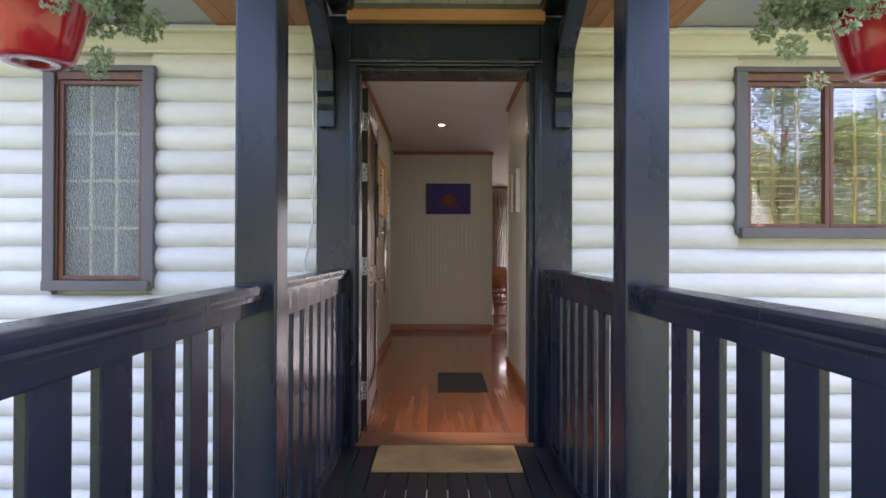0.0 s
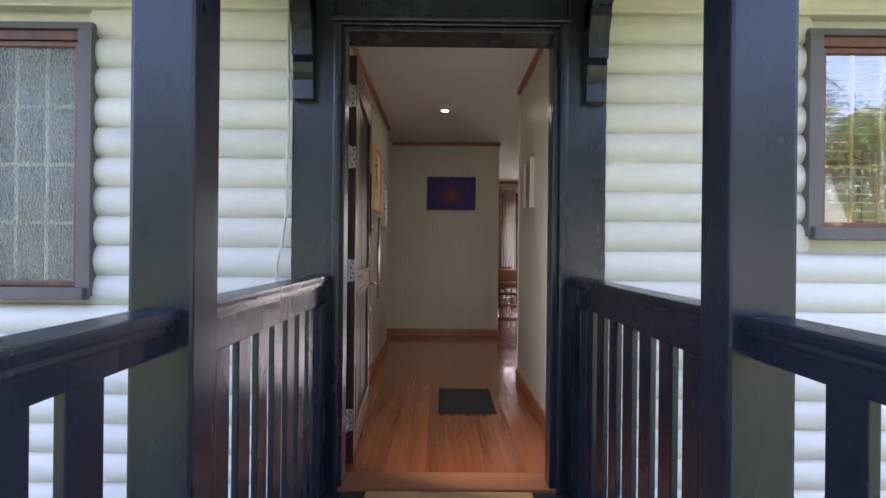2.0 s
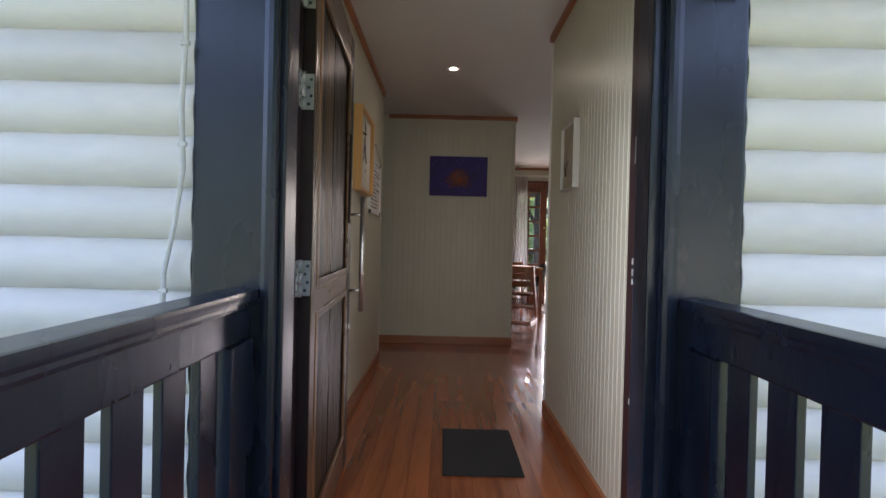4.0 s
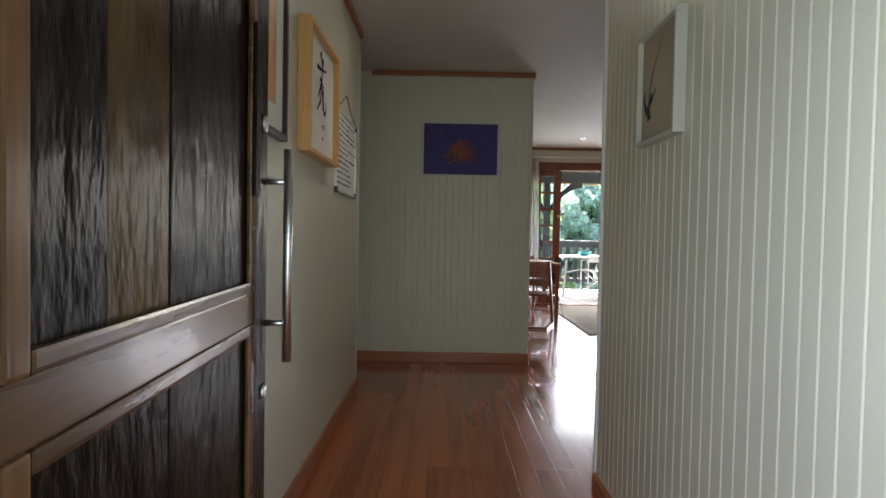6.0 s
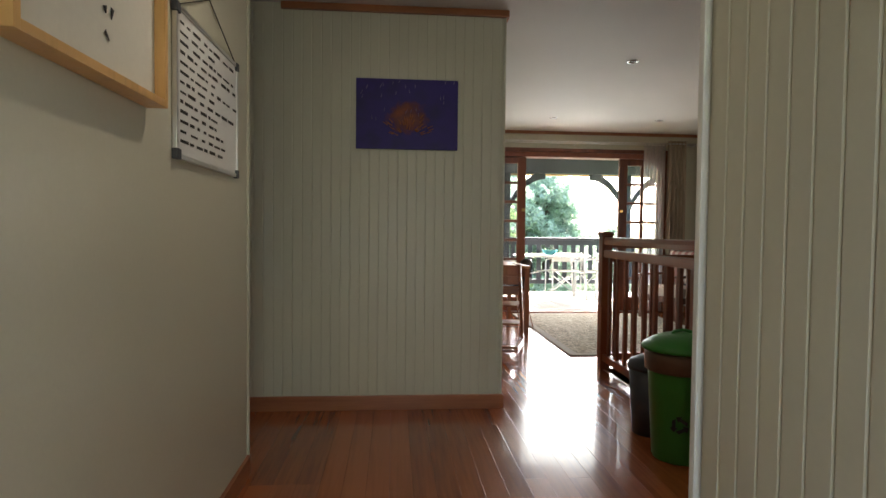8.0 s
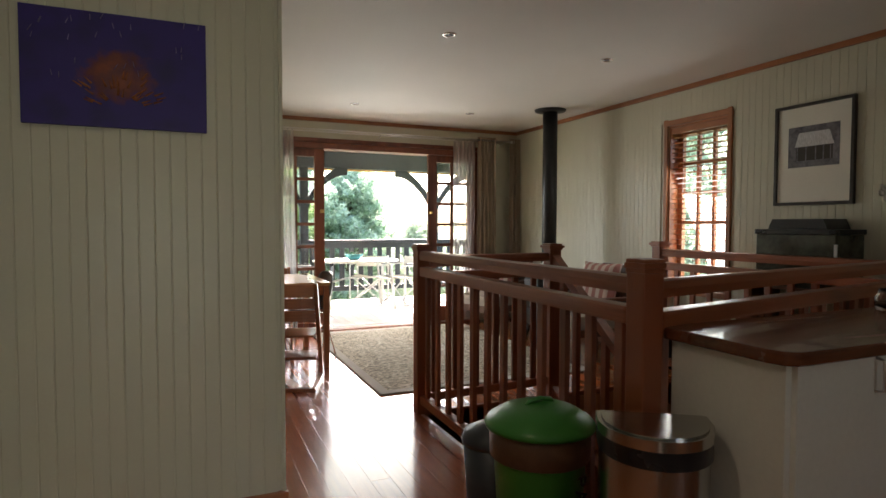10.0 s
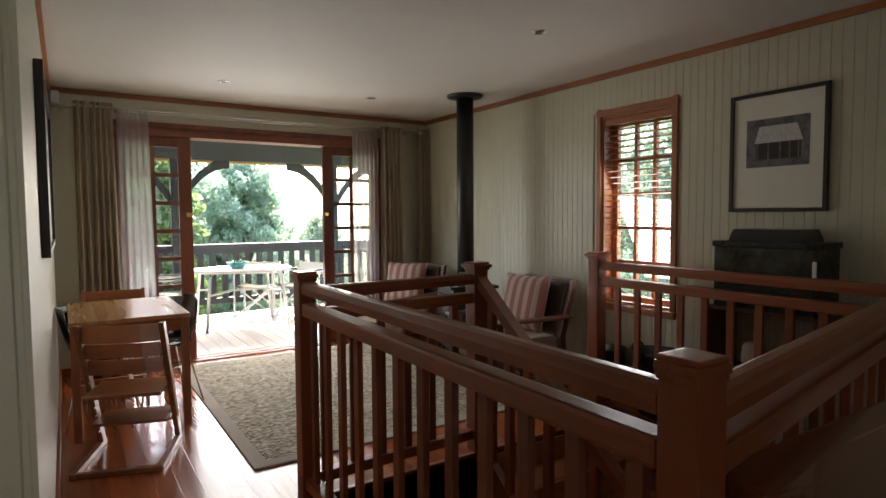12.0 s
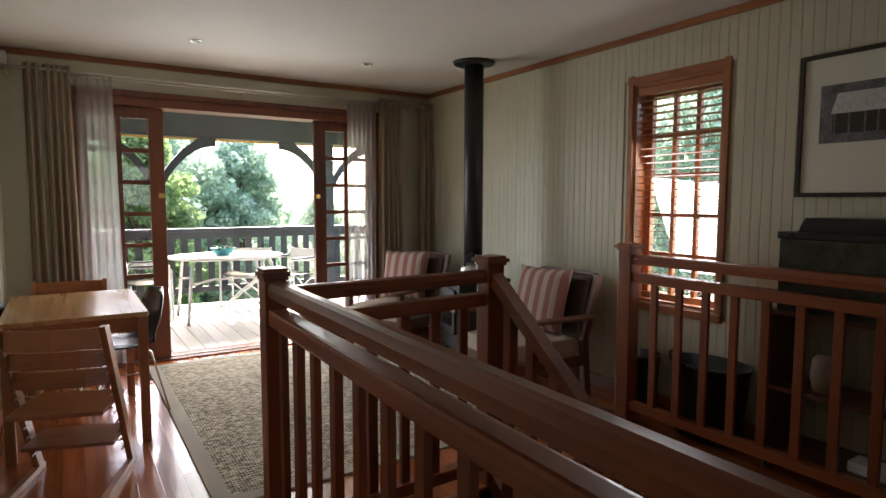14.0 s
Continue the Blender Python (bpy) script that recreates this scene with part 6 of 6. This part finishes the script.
HL, HR = HALL_L + 0.0115, HALL_R - 0.0115
pic1 = framed("framed_print", "black framed print with a wide pale mount", 0.56, 0.60, "frame_black", 0.022, 0.030, (HL, 5.405, 1.735), 90)
part("image", box(-0.17, 0.17, -0.0165, -0.0152, -0.19, 0.19), "frame_gold", pic1, "ochre print")
pic2 = framed("framed_calligraphy", "honey timber box frame with black brush calligraphy", 0.64, 0.545, "frame_gold", 0.02, 0.055, (HL, 6.255, 1.713), 90)
strokes(pic2, "brushwork", [([(-0.02, 0.21), (0.01, 0.16)], 0.012), ([(-0.09, 0.13), (0.0, 0.135), (0.10, 0.15)], 0.009), ([(0.03, 0.19), (0.0, 0.08), (-0.07, 0.0)], 0.012), ([(-0.03, 0.09), (0.05, 0.06)], 0.009), ([(0.0, 0.06), (-0.02, -0.01), (-0.09, -0.06)], 0.010), ([(0.03, 0.05), (0.04, -0.03), (0.07, -0.055), (0.10, -0.04), (0.105, 0.0)], 0.012), ([(0.03, -0.11), (0.035, -0.125)], 0.008), ([(0.065, -0.105), (0.06, -0.13)], 0.007), ([(0.03, -0.165), (0.05, -0.18)], 0.006)], -0.030)
wb = thing("whiteboard", "small hanging whiteboard covered in handwriting", "whiteboard", (HL, 7.097, 1.562), 90)
part("frame", boxes((-0.345, -0.33, -0.014, 0, -0.23, 0.23), (0.33, 0.345, -0.014, 0, -0.23, 0.23), (-0.33, 0.33, -0.0135, 0, -0.23, -0.216), (-0.33, 0.33, -0.0135, 0, 0.216, 0.23), bevel=0.002), "steel", wb)
part("board", box(-0.33, 0.33, -0.008, -0.001, -0.216, 0.216), "outdoor_white", wb)
part("cord", tube([(-0.32, -0.008, 0.228), (0.0, -0.004, 0.362), (0.32, -0.008, 0.228)], 0.002, 6), "ink", wb)
for sx in (-1, 1):
    for sz in (-1, 1):
        part("corner_cap", box(sx * 0.332 - 0.018, sx * 0.332 + 0.018, -0.017, 0.0005, sz * 0.217 - 0.016, sz * 0.217 + 0.016, bevel=0.004), "dark_grey", wb)
rng = random.Random(4)
bm = bmesh.new()
for r in range(13):
    z = 0.185 - r * 0.030
    x = -0.30
    while x < (0.28 if r in (0, 2, 3, 5, 7) else 0.06 if r < 10 else 0.16):
        ln = rng.uniform(0.02, 0.075)
        add_box(bm, x, x + ln, -0.0092, -0.0082, z - 0.003, z + 0.003 + rng.uniform(0, 0.005))
        x += ln + rng.uniform(0.012, 0.05)
part("handwriting", bm, "ink", wb)["kind"] = "stuff"
pic3 = framed("framed_drawing", "pale framed ink drawing on cream paper", 0.33, 0.36, "frame_white", 0.012, 0.035, (HR, 5.40, 1.60), -90, "paper_shaded")
strokes(pic3, "ink_figure", [([(-0.08, -0.10), (-0.09, -0.06), (-0.06, -0.02)], 0.014), ([(-0.10, -0.08), (-0.13, -0.03), (-0.12, 0.0)], 0.008), ([(-0.07, -0.05), (-0.02, -0.01)], 0.005), ([(-0.09, -0.03), (-0.06, 0.04), (-0.01, 0.10), (0.02, 0.14)], 0.003)], -0.019)
picw = framed("framed_photograph", "black framed photograph with a wide cream mount", 0.575, 0.722, "frame_black", 0.022, 0.03, (LIV_R - 0.0115, 8.785, 1.758), -90)
M["photo"] = mat("photo_print", (0.16, 0.15, 0.17), 0.4, vary=0.35, scale=18, fine=60, bump=0.0, dark=(0.035, 0.033, 0.04))
M["photo_light"] = mat("photo_roof", (0.60, 0.59, 0.60), 0.4, vary=0.2, scale=40, stretch=(6, 1, 1), bump=0.0)
part("photograph", box(-0.185, 0.185, -0.0165, -0.0152, -0.09, 0.20), "photo", picw, "grey photograph of a house with a broad roof")
part("photo_roof", prism([(-0.135, 0.055), (0.15, 0.055), (0.115, 0.155), (-0.105, 0.155)], -0.0176, -0.0166, "y"), "photo_light", picw)
part("photo_porch", boxes((-0.125, 0.14, -0.0172, -0.0166, -0.045, 0.054)), "frame_black", picw)
for x in (-0.115, -0.05, 0.02, 0.075, 0.125):
    part("photo_post", box(x - 0.004, x + 0.004, -0.0178, -0.0173, -0.045, 0.054), "photo", picw)
part("photo_ground", box(-0.18, 0.18, -0.0172, -0.0166, -0.085, -0.047), "photo", picw)
picl = framed("framed_poster", "large dark framed poster", 1.5, 0.78, "frame_black", 0.03, 0.032, (LIV_L + 0.0115, 10.45, 1.62), 90)
part("poster_image", box(-0.70, 0.70, -0.0175, -0.0162, -0.35, 0.35), "photo", picl)

# ---- ceiling lights and sensor ----
def downlight(x, y, lit):
    d = thing("downlight", "small round recessed ceiling downlight" + (", lit" if lit else ", off"), "ceiling light", (x, y, TOP), group="ceiling downlights")
    part("trim_ring", lathe([(0.028, -0.001), (0.028, -0.006), (0.042, -0.008), (0.048, -0.004), (0.048, 0.0), (0.028, 0.0)], 28), "chrome", d)
    part("lamp", lathe([(0.0, -0.003), (0.0275, -0.003), (0.0275, -0.0005), (0.0, -0.0005)], 20), "bulb" if lit else "dark_grey", d)


for x, y, lit in ((2.477, 11.92, 0), (3.79, 11.92, 0), (3.785, 9.60, 0), (2.47, 9.54, 0), (0.556, 6.845, 1)):
    downlight(x, y, lit)
spot = new("downlight_beam", bpy.data.lights.new("downlight_beam", "SPOT"))
spot.data.energy, spot.data.spot_size, spot.data.spot_blend, spot.data.color, spot.data.shadow_soft_size = 0.7, radians(110), 0.6, (1.0, 0.86, 0.66), 0.03
spot.matrix_world = look((0.556, 6.845, TOP - 0.02), (0.556, 6.846, 0))
pir = thing("alarm_sensor", "small white alarm sensor in the ceiling corner", "sensor", (1.315, BACK - 0.06, 2.40))
part("case", box(-0.03, 0.03, -0.025, 0.025, -0.05, 0.05, bevel=0.012), "outdoor_white", pir)
part("lens", box(-0.02, 0.02, -0.03, -0.0255, -0.035, 0.0, bevel=0.002), "canvas", pir)


# ---- pieces of walls and floors ----
BOARD = 0.116


def bead_board(h):
    """A board with a bead groove down its middle, lying in the x-z plane with its face to -y."""
    prof = [(0.0002, 0.0), (0.0002, -0.0085), (0.0045, -0.011), (0.0535, -0.011), (0.0575, -0.0085), (0.0585, -0.0085), (0.0625, -0.011), (0.1115, -0.011), (0.1158, -0.0085), (0.1158, 0.0)]
    return prism(prof, 0, h, "z")


def cladding(wall, a, b, z0, z1, place, holes=()):
    """Bead boards from a to b along a wall; place(s, z) gives the pose of a board's foot."""
    s = a
    while s < b - 0.02:
        spans = [(z0, z1)]
        for h0, h1, k0, k1 in holes:
            if s + BOARD > h0 + 0.02 and s < h1 - 0.02:
                spans = [q for p in spans for q in ((p[0], min(p[1], k0)), (max(p[0], k1), p[1])) if q[1] - q[0] > 0.02]
        for p0, p1 in spans:
            h = round(p1 - p0, 3)
            piece("board", ("bead", h), lambda: bead_board(h), "cream", wall, place(s, p0))
        s += BOARD


T0, T1 = 0.0, TOP - 0.002
cladding(wall_art, LIV_L - 2.8, LIV_L - 0.01, T0, T1, lambda s, z: pose(s, ART_Y + 0.001, z))
cladding(wall_hall_right, INNER + 0.02, HALL_END_R - 0.02, T0, T1, lambda s, z: pose(HALL_R + 0.001, s + BOARD, z, 0, 0, -90))
part("wall_panel", box(HALL_L - 0.001, HALL_L + 0.010, INNER + 0.02, HALL_END_L - 0.02, T0, T1), "cream", wall_hall_left)
cladding(wall_living_left, ART_Y + 0.1, BACK - 0.01, T0, T1, lambda s, z: pose(LIV_L - 0.001, s, z, 0, 0, 90))
cladding(wall_right, 7.0, BACK - 0.01, T0, T1, lambda s, z: pose(LIV_R + 0.001, s + BOARD, z, 0, 0, -90), [(WW[0] - 0.03, WW[1] + 0.03, WW[2] - 0.03, WW[3] + 0.03)])

FB = 0.102
x = WEST + 0.2
while x < LIV_R - 0.02:
    runs = [(INNER - 0.02, BACK - 0.0)]
    if x + FB > WELL[0] and x < WELL[1]:
        runs = [(INNER - 0.02, WELL[2]), (WELL[3], BACK)]
    for y0, y1 in runs:
        cut = y0
        while cut < y1 - 0.01:
            nxt = min(y1, cut + random.choice((2.4, 3.0, 3.6)))
            if y1 - nxt < 0.5:
                nxt = y1
            ln = round(nxt - cut, 3)
            piece("floorboard", ("fb", ln), lambda: box(0.0003, FB - 0.0003, 0.0003, ln - 0.0003, -0.019, 0, bevel=0.0007), "floor", floor, pose(x, cut, random.uniform(-0.0003, 0.0)))
            cut = nxt
    x += FB
